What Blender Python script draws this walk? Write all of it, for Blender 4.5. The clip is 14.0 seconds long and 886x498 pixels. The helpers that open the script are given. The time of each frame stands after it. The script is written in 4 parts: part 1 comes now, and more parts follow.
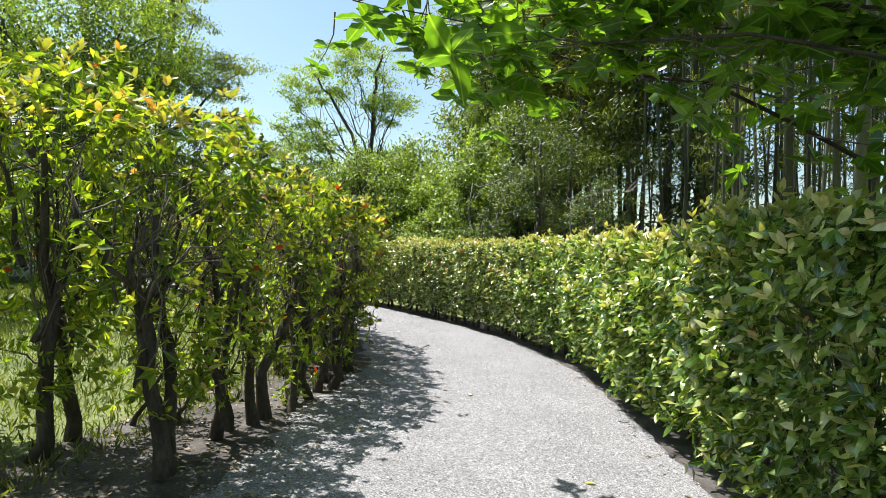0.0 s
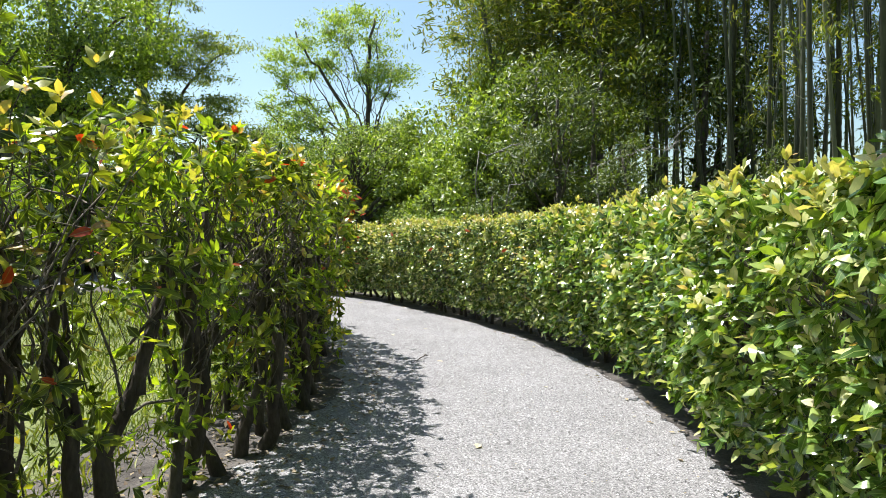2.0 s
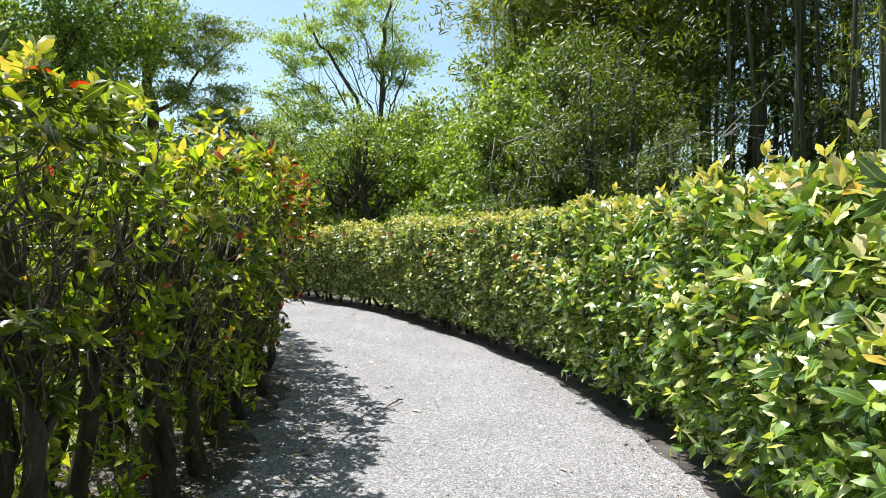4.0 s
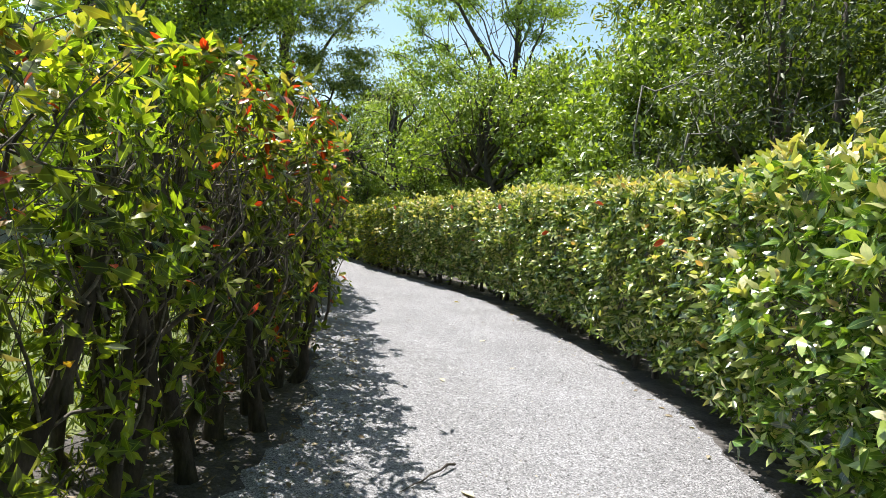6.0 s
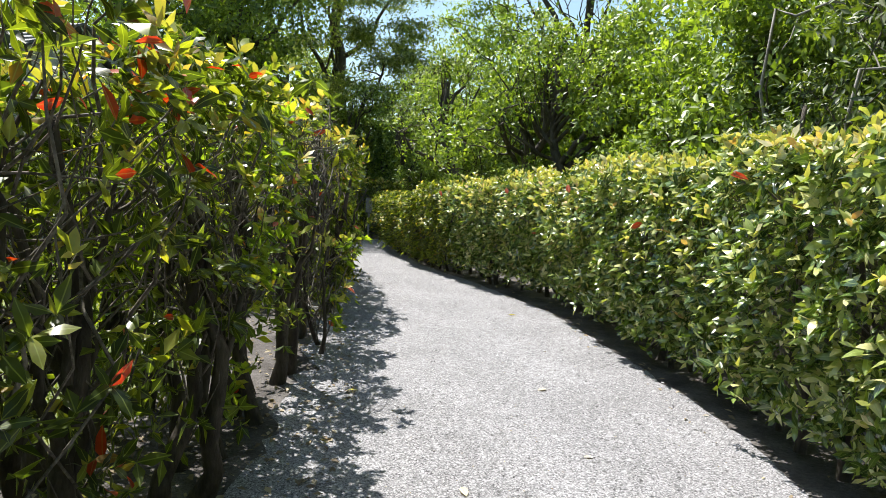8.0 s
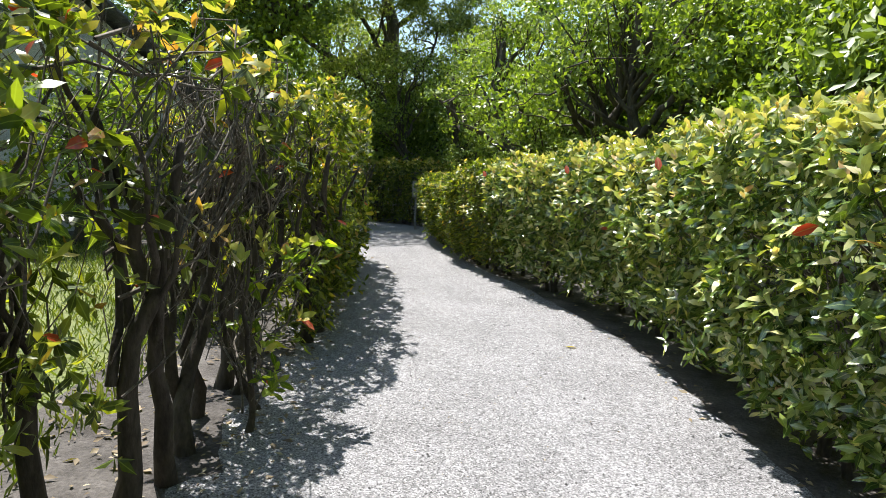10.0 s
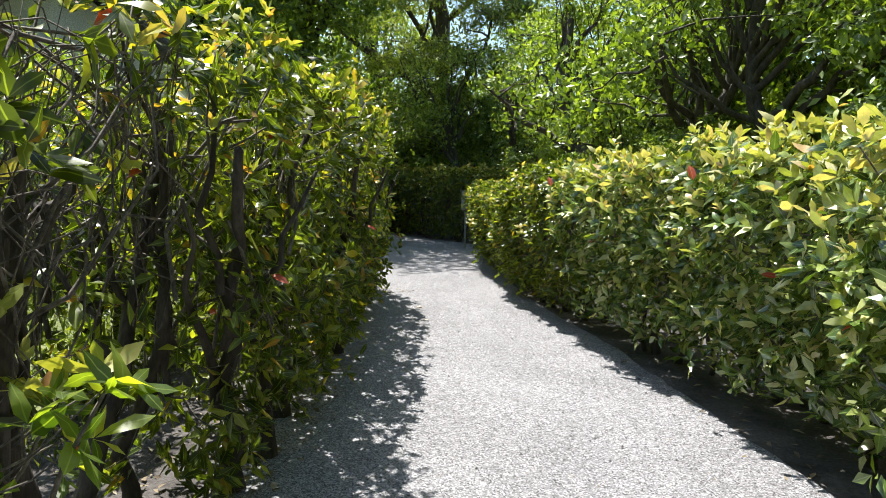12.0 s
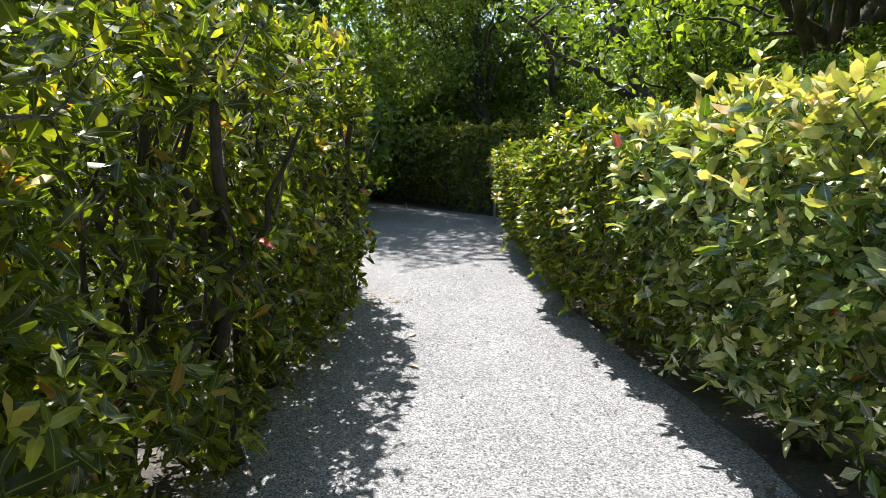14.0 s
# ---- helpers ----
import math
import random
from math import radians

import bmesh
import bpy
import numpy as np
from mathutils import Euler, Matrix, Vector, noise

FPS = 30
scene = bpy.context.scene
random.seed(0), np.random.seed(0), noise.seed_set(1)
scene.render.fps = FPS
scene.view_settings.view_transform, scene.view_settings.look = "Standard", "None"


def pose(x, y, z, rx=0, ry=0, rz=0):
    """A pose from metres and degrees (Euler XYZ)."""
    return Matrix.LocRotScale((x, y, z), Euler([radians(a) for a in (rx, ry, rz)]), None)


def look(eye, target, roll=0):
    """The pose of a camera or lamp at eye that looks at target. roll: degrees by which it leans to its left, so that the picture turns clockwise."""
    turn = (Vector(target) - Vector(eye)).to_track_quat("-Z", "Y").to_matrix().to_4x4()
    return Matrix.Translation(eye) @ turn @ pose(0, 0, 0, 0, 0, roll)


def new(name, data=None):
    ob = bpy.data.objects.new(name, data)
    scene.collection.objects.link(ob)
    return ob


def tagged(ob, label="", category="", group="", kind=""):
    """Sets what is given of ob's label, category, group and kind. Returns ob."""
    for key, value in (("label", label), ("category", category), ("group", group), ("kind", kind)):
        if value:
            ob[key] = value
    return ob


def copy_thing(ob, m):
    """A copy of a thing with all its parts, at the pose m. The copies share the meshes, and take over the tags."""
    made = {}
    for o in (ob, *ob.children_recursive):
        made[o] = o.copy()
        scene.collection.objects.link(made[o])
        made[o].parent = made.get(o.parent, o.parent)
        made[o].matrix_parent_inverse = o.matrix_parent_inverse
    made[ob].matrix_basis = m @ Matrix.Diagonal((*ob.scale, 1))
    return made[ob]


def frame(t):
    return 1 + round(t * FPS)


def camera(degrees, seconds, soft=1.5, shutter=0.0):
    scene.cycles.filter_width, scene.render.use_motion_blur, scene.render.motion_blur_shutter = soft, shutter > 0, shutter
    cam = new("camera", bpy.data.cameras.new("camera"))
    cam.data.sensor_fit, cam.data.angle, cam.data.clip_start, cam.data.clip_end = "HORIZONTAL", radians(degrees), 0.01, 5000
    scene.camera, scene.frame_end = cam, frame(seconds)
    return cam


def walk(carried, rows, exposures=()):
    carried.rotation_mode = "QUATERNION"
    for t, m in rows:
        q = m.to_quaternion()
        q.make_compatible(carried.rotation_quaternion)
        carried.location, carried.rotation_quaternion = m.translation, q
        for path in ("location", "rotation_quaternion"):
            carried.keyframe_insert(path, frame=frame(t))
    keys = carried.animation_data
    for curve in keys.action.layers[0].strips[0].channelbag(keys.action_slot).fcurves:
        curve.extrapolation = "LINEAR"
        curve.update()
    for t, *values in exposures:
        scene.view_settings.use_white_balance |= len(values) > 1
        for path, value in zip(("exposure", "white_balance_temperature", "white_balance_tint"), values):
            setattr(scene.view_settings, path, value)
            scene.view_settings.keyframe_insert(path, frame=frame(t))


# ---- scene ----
# Camera: seconds, x, y, z, pitch, roll, yaw
cam = camera(70.1, 14.0, 0.5)
ROWS = [
    (0, 0.000, -0.000, 1.470, 0.70, -3.55, 0.17),
    (0.5, 0.049, 0.570, 1.460, 0.85, -2.12, 0.94),
    (1, 0.079, 1.149, 1.448, 0.66, -1.71, 1.29),
    (1.5, 0.129, 1.751, 1.442, -0.52, -0.92, 0.57),
    (2, 0.217, 2.373, 1.453, -0.79, -0.78, 1.56),
    (2.2, 0.246, 2.620, 1.453, -0.19, -0.97, 0.99),
    (4.3, 0.621, 4.849, 1.451, -0.83, -2.34, 6.16),
    (4.5, 0.654, 5.075, 1.452, -1.14, -2.24, 8.30),
    (5, 0.748, 5.639, 1.449, -1.95, -2.70, 12.32),
    (5.5, 0.776, 6.201, 1.445, -2.68, -3.38, 15.24),
    (6, 0.724, 6.775, 1.442, -3.35, -3.60, 17.40),
    (6.5, 0.624, 7.354, 1.440, -4.07, -3.70, 19.64),
    (7, 0.496, 7.936, 1.443, -4.66, -3.05, 20.81),
    (7.5, 0.383, 8.517, 1.442, -3.50, -2.72, 22.20),
    (8, 0.255, 9.101, 1.442, -4.88, -2.50, 23.76),
    (8.5, 0.139, 9.682, 1.451, -5.66, -2.53, 25.30),
    (8.7, 0.098, 9.902, 1.447, -6.10, -2.56, 26.63),
    (10.8, -0.743, 12.195, 1.432, -7.22, -1.85, 31.84),
    (11, -0.861, 12.412, 1.431, -7.50, -1.79, 32.67),
    (11.5, -1.168, 12.958, 1.435, -6.61, -1.53, 34.28),
    (12, -1.475, 13.505, 1.444, -6.05, -1.35, 35.50),
    (12.5, -1.805, 14.038, 1.457, -6.04, -0.89, 35.95),
    (13, -2.121, 14.581, 1.466, -6.59, -0.33, 36.72),
    (13.5, -2.427, 15.134, 1.468, -8.22, 0.04, 37.99),
    (14, -2.689, 15.709, 1.464, -9.56, 0.11, 39.08),
]
walk(cam, [(t, pose(x, y, z, 90 + pitch, roll, yaw)) for t, x, y, z, pitch, roll, yaw in ROWS],
     exposures=[(0.0, 1.08), (5.0, 1.08), (11.0, 1.15), (14.0, 1.28)])

# World and sun: clear noon sky, the sun high, ahead and to the left
SUN_EL, SUN_AZ = 64.5, -64.0
world = bpy.data.worlds.new("world")
scene.world = world
world.use_nodes = True
wn = world.node_tree
sky = wn.nodes.new("ShaderNodeTexSky")
sky.sky_type = "NISHITA"
sky.sun_disc = False
sky.sun_elevation, sky.sun_rotation = radians(SUN_EL), radians(SUN_AZ)
sky.air_density, sky.dust_density, sky.ozone_density = 1.4, 1.5, 0.5
tint = wn.nodes.new("ShaderNodeMix")
tint.data_type, tint.blend_type = "RGBA", "MULTIPLY"
tint.inputs[0].default_value, tint.inputs[7].default_value = 1.0, (0.98, 1.09, 1.12, 1)
wn.links.new(sky.outputs[0], tint.inputs[6])
wn.links.new(tint.outputs[2], wn.nodes["Background"].inputs[0])
wn.nodes["Background"].inputs[1].default_value = 0.077
sun = new("sun", bpy.data.lights.new("sun", "SUN"))
sun.data.energy, sun.data.angle, sun.data.color = 5.0, radians(0.53), (1.0, 0.96, 0.91)
_e, _a = radians(SUN_EL), radians(SUN_AZ)
SUN_DIR = Vector((math.sin(_a) * math.cos(_e), math.cos(_a) * math.cos(_e), math.sin(_e)))
sun.matrix_world = look(SUN_DIR * 60, (0, 0, 0))


# ---------------------------------------------------------------- materials
def node_mat(name):
    m = bpy.data.materials.new(name)
    m.use_nodes = True
    nt = m.node_tree
    nt.nodes.clear()
    return m, nt


def add(nt, kind, **values):
    n = nt.nodes.new(kind)
    for k, v in values.items():
        n.inputs[k.replace("_", " ")].default_value = v
    return n


def ramp(nt, stops):
    r = nt.nodes.new("ShaderNodeValToRGB")
    while len(r.color_ramp.elements) < len(stops):
        r.color_ramp.elements.new(0.5)
    for el, (p, c) in zip(r.color_ramp.elements, stops):
        el.position, el.color = p, (*c, 1)
    return r


def mixer(nt, blend, fac, a, b):
    n = nt.nodes.new("ShaderNodeMix")
    n.data_type, n.blend_type = "RGBA", blend
    for sock, v in ((n.inputs[0], fac), (n.inputs[6], a), (n.inputs[7], b)):
        if hasattr(v, "is_linked"):
            nt.links.new(v, sock)
        else:
            sock.default_value = v
    return n.outputs[2]


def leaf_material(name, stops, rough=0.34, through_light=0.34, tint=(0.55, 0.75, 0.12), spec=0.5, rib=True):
    """A leaf: colour by leaf, mottled, waxy above, letting sunlight through."""
    m, nt = node_mat(name)
    geo = nt.nodes.new("ShaderNodeNewGeometry")
    r = ramp(nt, stops)
    nt.links.new(geo.outputs["Random Per Island"], r.inputs[0])
    tc = nt.nodes.new("ShaderNodeTexCoord")
    nz = add(nt, "ShaderNodeTexNoise", Scale=24.0, Detail=3.0)
    nt.links.new(tc.outputs["Object"], nz.inputs["Vector"])
    mottle = ramp(nt, [(0.3, (0.72, 0.74, 0.7)), (0.7, (1.15, 1.12, 1.05))])
    nt.links.new(nz.outputs["Fac"], mottle.inputs[0])
    col = mixer(nt, "MULTIPLY", 1.0, r.outputs[0], mottle.outputs[0])
    if rib:
        uv = nt.nodes.new("ShaderNodeUVMap")
        sep = nt.nodes.new("ShaderNodeSeparateXYZ")
        nt.links.new(uv.outputs[0], sep.inputs[0])
        off = nt.nodes.new("ShaderNodeMath")
        off.operation = "SUBTRACT"
        off.inputs[1].default_value = 0.5
        nt.links.new(sep.outputs[0], off.inputs[0])
        ab = nt.nodes.new("ShaderNodeMath")
        ab.operation = "ABSOLUTE"
        nt.links.new(off.outputs[0], ab.inputs[0])
        line = ramp(nt, [(0.02, (1, 1, 1)), (0.06, (0, 0, 0))])
        nt.links.new(ab.outputs[0], line.inputs[0])
        vein = nt.nodes.new("ShaderNodeMath")
        vein.operation = "MULTIPLY"
        vein.inputs[1].default_value = 0.45
        nt.links.new(line.outputs[0], vein.inputs[0])
        col = mixer(nt, "MIX", vein.outputs[0], col, (0.34, 0.42, 0.14, 1))
    p = add(nt, "ShaderNodeBsdfPrincipled", Roughness=rough)
    p.inputs["Specular IOR Level"].default_value = spec
    nt.links.new(col, p.inputs["Base Color"])
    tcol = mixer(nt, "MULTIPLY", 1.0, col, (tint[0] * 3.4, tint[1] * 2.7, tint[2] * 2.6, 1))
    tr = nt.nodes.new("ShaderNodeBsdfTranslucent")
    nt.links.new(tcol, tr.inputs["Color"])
    bump = add(nt, "ShaderNodeBump", Strength=0.25, Distance=0.004)
    nt.links.new(nz.outputs["Fac"], bump.inputs["Height"])
    nt.links.new(bump.outputs[0], p.inputs["Normal"])
    mx = nt.nodes.new("ShaderNodeMixShader")
    mx.inputs[0].default_value = through_light
    nt.links.new(p.outputs[0], mx.inputs[1])
    nt.links.new(tr.outputs[0], mx.inputs[2])
    out = nt.nodes.new("ShaderNodeOutputMaterial")
    nt.links.new(mx.outputs[0], out.inputs[0])
    return m


def rough_material(name, dark, light, scale, rough=0.85, bump=0.5, dist=0.01, fine=8.0, per_object=0.0, stretch=(1, 1, 1), per_piece=False):
    """Bark, soil, stone, wood: two scales of noise in colour and relief."""
    m, nt = node_mat(name)
    tc = nt.nodes.new("ShaderNodeTexCoord")
    mp = nt.nodes.new("ShaderNodeMapping")
    mp.inputs["Scale"].default_value = stretch
    nt.links.new(tc.outputs["Object"], mp.inputs[0])
    n1 = add(nt, "ShaderNodeTexNoise", Scale=scale, Detail=6.0, Roughness=0.6)
    n2 = add(nt, "ShaderNodeTexNoise", Scale=scale * fine, Detail=4.0, Roughness=0.65)
    for n in (n1, n2):
        nt.links.new(mp.outputs[0], n.inputs["Vector"])
    r = ramp(nt, [(0.3, dark), (0.7, light)])
    nt.links.new(n1.outputs["Fac"], r.inputs[0])
    g = ramp(nt, [(0.3, (0.6, 0.6, 0.6)), (0.7, (1.3, 1.3, 1.3))])
    nt.links.new(n2.outputs["Fac"], g.inputs[0])
    col = mixer(nt, "MULTIPLY", 1.0, r.outputs[0], g.outputs[0])
    if per_object:
        oi = nt.nodes.new("ShaderNodeObjectInfo")
        v = ramp(nt, [(0.0, (1 - per_object,) * 3), (1.0, (1 + per_object,) * 3)])
        if per_piece:
            oi = nt.nodes.new("ShaderNodeNewGeometry")
        nt.links.new(oi.outputs["Random Per Island" if per_piece else "Random"], v.inputs[0])
        col = mixer(nt, "MULTIPLY", 1.0, col, v.outputs[0])
    p = add(nt, "ShaderNodeBsdfPrincipled", Roughness=rough)
    p.inputs["Specular IOR Level"].default_value = 0.3
    nt.links.new(col, p.inputs["Base Color"])
    b = add(nt, "ShaderNodeBump", Strength=bump, Distance=dist)
    nt.links.new(n2.outputs["Fac"], b.inputs["Height"])
    nt.links.new(b.outputs[0], p.inputs["Normal"])
    out = nt.nodes.new("ShaderNodeOutputMaterial")
    nt.links.new(p.outputs[0], out.inputs[0])
    return m


def gravel_material():
    """Fine pale-grey crushed stone, with darker grains and faint patches."""
    m, nt = node_mat("gravel")
    tc = nt.nodes.new("ShaderNodeTexCoord")
    vo = add(nt, "ShaderNodeTexVoronoi", Scale=140.0)
    big = add(nt, "ShaderNodeTexNoise", Scale=1.3, Detail=5.0)
    mid = add(nt, "ShaderNodeTexNoise", Scale=17.0, Detail=9.0, Roughness=0.85)
    for n in (vo, big, mid):
        nt.links.new(tc.outputs["Object"], n.inputs["Vector"])
    sep = nt.nodes.new("ShaderNodeSeparateColor")
    nt.links.new(vo.outputs["Color"], sep.inputs[0])
    grain = ramp(nt, [(0.0, (0.05, 0.05, 0.051)), (0.22, (0.156, 0.156, 0.163)), (0.6, (0.227, 0.227, 0.237)), (1.0, (0.416, 0.415, 0.432))])
    nt.links.new(sep.outputs[0], grain.inputs[0])
    patch = ramp(nt, [(0.3, (0.86, 0.85, 0.84)), (0.7, (1.08, 1.07, 1.06))])
    nt.links.new(big.outputs["Fac"], patch.inputs[0])
    speck = ramp(nt, [(0.36, (0.22, 0.22, 0.22)), (0.45, (0.86, 0.86, 0.86)), (0.56, (1.04, 1.04, 1.04)), (0.66, (1.5, 1.5, 1.5))])
    nt.links.new(mid.outputs["Fac"], speck.inputs[0])
    col = mixer(nt, "MULTIPLY", 1.0, grain.outputs[0], patch.outputs[0])
    col = mixer(nt, "MULTIPLY", 0.45, col, speck.outputs[0])
    p = add(nt, "ShaderNodeBsdfPrincipled", Roughness=0.9)
    p.inputs["Specular IOR Level"].default_value = 0.25
    nt.links.new(col, p.inputs["Base Color"])
    b1 = add(nt, "ShaderNodeBump", Strength=0.35, Distance=0.004)
    nt.links.new(vo.outputs["Distance"], b1.inputs["Height"])
    b2 = add(nt, "ShaderNodeBump", Strength=0.55, Distance=0.012)
    nt.links.new(mid.outputs["Fac"], b2.inputs["Height"])
    nt.links.new(b1.outputs[0], b2.inputs["Normal"])
    nt.links.new(b2.outputs[0], p.inputs["Normal"])
    out = nt.nodes.new("ShaderNodeOutputMaterial")
    nt.links.new(p.outputs[0], out.inputs[0])
    return m


GRAVEL = gravel_material()
# Littered soil, toned darker to stand in for shade along the hedges too.
SOIL = rough_material("litter_soil_and_shade", (0.035, 0.03, 0.027), (0.14, 0.128, 0.12), 3.0, fine=14, bump=0.9, dist=0.02)
LAWN = rough_material("lawn", (0.07, 0.10, 0.03), (0.20, 0.22, 0.08), 0.8, fine=30, bump=0.8, dist=0.03)
BARK = rough_material("grey_bark", (0.028, 0.023, 0.019), (0.10, 0.085, 0.07), 9.0, fine=5, bump=0.8, stretch=(1, 1, 0.35))
TWIG = rough_material("twig_bark", (0.055, 0.046, 0.038), (0.21, 0.185, 0.16), 14.0, fine=4, bump=0.5)
DARK_BARK = rough_material("dark_bark", (0.05, 0.042, 0.035), (0.14, 0.12, 0.10), 6.0, fine=6, bump=0.9, dist=0.02, stretch=(1, 1, 0.3))
DEAD_WOOD = rough_material("dead_wood", (0.17, 0.155, 0.14), (0.34, 0.32, 0.29), 8.0, fine=5)
CULM = rough_material("bamboo_culm", (0.07, 0.075, 0.05), (0.20, 0.205, 0.14), 2.0, rough=0.5, fine=6, bump=0.15, per_object=0.55, stretch=(1, 1, 0.2))
PLASTER = rough_material("pale_plaster", (0.55, 0.54, 0.51), (0.68, 0.67, 0.64), 2.0, fine=20, bump=0.2)
ROOF_TILE = rough_material("grey_roof_tile", (0.10, 0.10, 0.104), (0.19, 0.19, 0.195), 4.0, rough=0.6, fine=8, per_object=0.12)
BOARD = rough_material("brown_board", (0.07, 0.04, 0.025), (0.15, 0.09, 0.055), 4.0, fine=6, per_object=0.2, stretch=(1, 1, 0.2))
STONE = rough_material("pebble_stone", (0.20, 0.198, 0.20), (0.36, 0.355, 0.36), 20.0, fine=5, per_object=0.75, per_piece=True)

HEDGE_A = leaf_material("hedge_leaf_bright", [(0.0, (0.03, 0.07, 0.016)), (0.45, (0.115, 0.21, 0.042)), (0.78, (0.33, 0.43, 0.11)), (1.0, (0.68, 0.65, 0.38))], rough=0.22, through_light=0.22, spec=0.95)
HEDGE_B = leaf_material("hedge_leaf_olive", [(0.0, (0.035, 0.07, 0.022)), (0.45, (0.11, 0.175, 0.042)), (0.78, (0.31, 0.37, 0.105)), (1.0, (0.72, 0.67, 0.38))], rough=0.22, through_light=0.17, spec=0.95)
# Olive and brownish hedge leaf, darkened: shade is put into its colour.
HEDGE_C = leaf_material("hedge_leaf_shaded", [(0.0, (0.03, 0.045, 0.013)), (0.5, (0.066, 0.096, 0.021)), (0.8, (0.14, 0.175, 0.035)), (0.94, (0.30, 0.31, 0.06)), (1.0, (0.28, 0.14, 0.05))], through_light=0.44, tint=(0.62, 0.8, 0.12))
# Lighter, more translucent copy: backlight is put into its colour.
HEDGE_L = leaf_material("hedge_leaf_backlit", [(0.0, (0.05, 0.09, 0.02)), (0.45, (0.13, 0.19, 0.035)), (0.8, (0.24, 0.30, 0.06)), (1.0, (0.38, 0.36, 0.09))], through_light=0.52, tint=(0.62, 0.82, 0.12))
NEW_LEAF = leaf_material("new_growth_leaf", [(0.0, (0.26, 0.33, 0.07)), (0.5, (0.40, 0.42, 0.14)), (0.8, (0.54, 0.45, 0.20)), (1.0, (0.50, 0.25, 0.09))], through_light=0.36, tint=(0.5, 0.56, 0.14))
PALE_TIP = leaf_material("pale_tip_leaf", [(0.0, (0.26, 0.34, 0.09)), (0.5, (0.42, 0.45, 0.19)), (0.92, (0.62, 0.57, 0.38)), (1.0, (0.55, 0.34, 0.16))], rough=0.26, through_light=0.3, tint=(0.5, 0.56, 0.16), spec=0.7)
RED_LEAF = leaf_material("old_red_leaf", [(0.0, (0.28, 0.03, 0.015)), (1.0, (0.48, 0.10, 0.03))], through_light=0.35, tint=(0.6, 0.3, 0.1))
MAPLE = leaf_material("overhanging_leaf", [(0.0, (0.045, 0.10, 0.02)), (0.6, (0.095, 0.18, 0.035)), (1.0, (0.18, 0.29, 0.05))], through_light=0.55)
THICKET = leaf_material("thicket_leaf", [(0.0, (0.07, 0.115, 0.03)), (0.5, (0.18, 0.25, 0.065)), (1.0, (0.35, 0.42, 0.14))], rough=0.42, through_light=0.33, rib=False)
OLIVE = leaf_material("olive_scrub_leaf", [(0.0, (0.045, 0.075, 0.025)), (0.6, (0.09, 0.125, 0.045)), (1.0, (0.15, 0.18, 0.07))], rough=0.5, through_light=0.3, rib=False)
FEATHER = leaf_material("feathery_leaf", [(0.0, (0.14, 0.20, 0.07)), (0.6, (0.22, 0.30, 0.12)), (1.0, (0.34, 0.40, 0.19))], rough=0.5, through_light=0.45, rib=False)
CONIFER = leaf_material("needle_spray", [(0.0, (0.085, 0.115, 0.06)), (0.6, (0.19, 0.225, 0.125)), (1.0, (0.32, 0.34, 0.20))], rough=0.5, through_light=0.48, rib=False)
OAK = leaf_material("broad_crown_leaf", [(0.0, (0.08, 0.125, 0.04)), (0.6, (0.165, 0.225, 0.07)), (1.0, (0.28, 0.34, 0.12))], rough=0.45, through_light=0.48, rib=False)
BAMBOO_LEAF = leaf_material("bamboo_leaf", [(0.0, (0.06, 0.09, 0.024)), (0.6, (0.14, 0.175, 0.045)), (1.0, (0.29, 0.27, 0.08))], rough=0.5, through_light=0.4, rib=False)


# ---------------------------------------------------------------- mesh helpers
def quick_mesh(name, verts, tris, uvs=None, smooth=True):
    me = bpy.data.meshes.new(name)
    verts = np.asarray(verts, np.float32)
    tris = np.asarray(tris, np.int32)
    me.vertices.add(len(verts))
    me.vertices.foreach_set("co", verts.ravel())
    me.loops.add(tris.size)
    me.loops.foreach_set("vertex_index", tris.ravel())
    me.polygons.add(len(tris))
    me.polygons.foreach_set("loop_start", np.arange(0, tris.size, 3, dtype=np.int32))
    if smooth:
        me.polygons.foreach_set("use_smooth", np.ones(len(tris), bool))
    if uvs is not None:
        layer = me.uv_layers.new(name="UVMap")
        layer.data.foreach_set("uv", np.asarray(uvs, np.float32)[tris.ravel()].ravel())
    me.update(calc_edges=True)
    return me


def part(name, me, mat, parent=None, label=""):
    if isinstance(me, bmesh.types.BMesh):
        bm, me = me, bpy.data.meshes.new(name)
        bm.to_mesh(me)
        bm.free()
    if not me.materials:
        me.materials.append(mat)
    ob = new(name, me)
    if parent is not None:
        ob.parent = parent
    return tagged(ob, label)


def unit(v):
    return v / np.maximum(np.linalg.norm(v, axis=-1, keepdims=True), 1e-9)


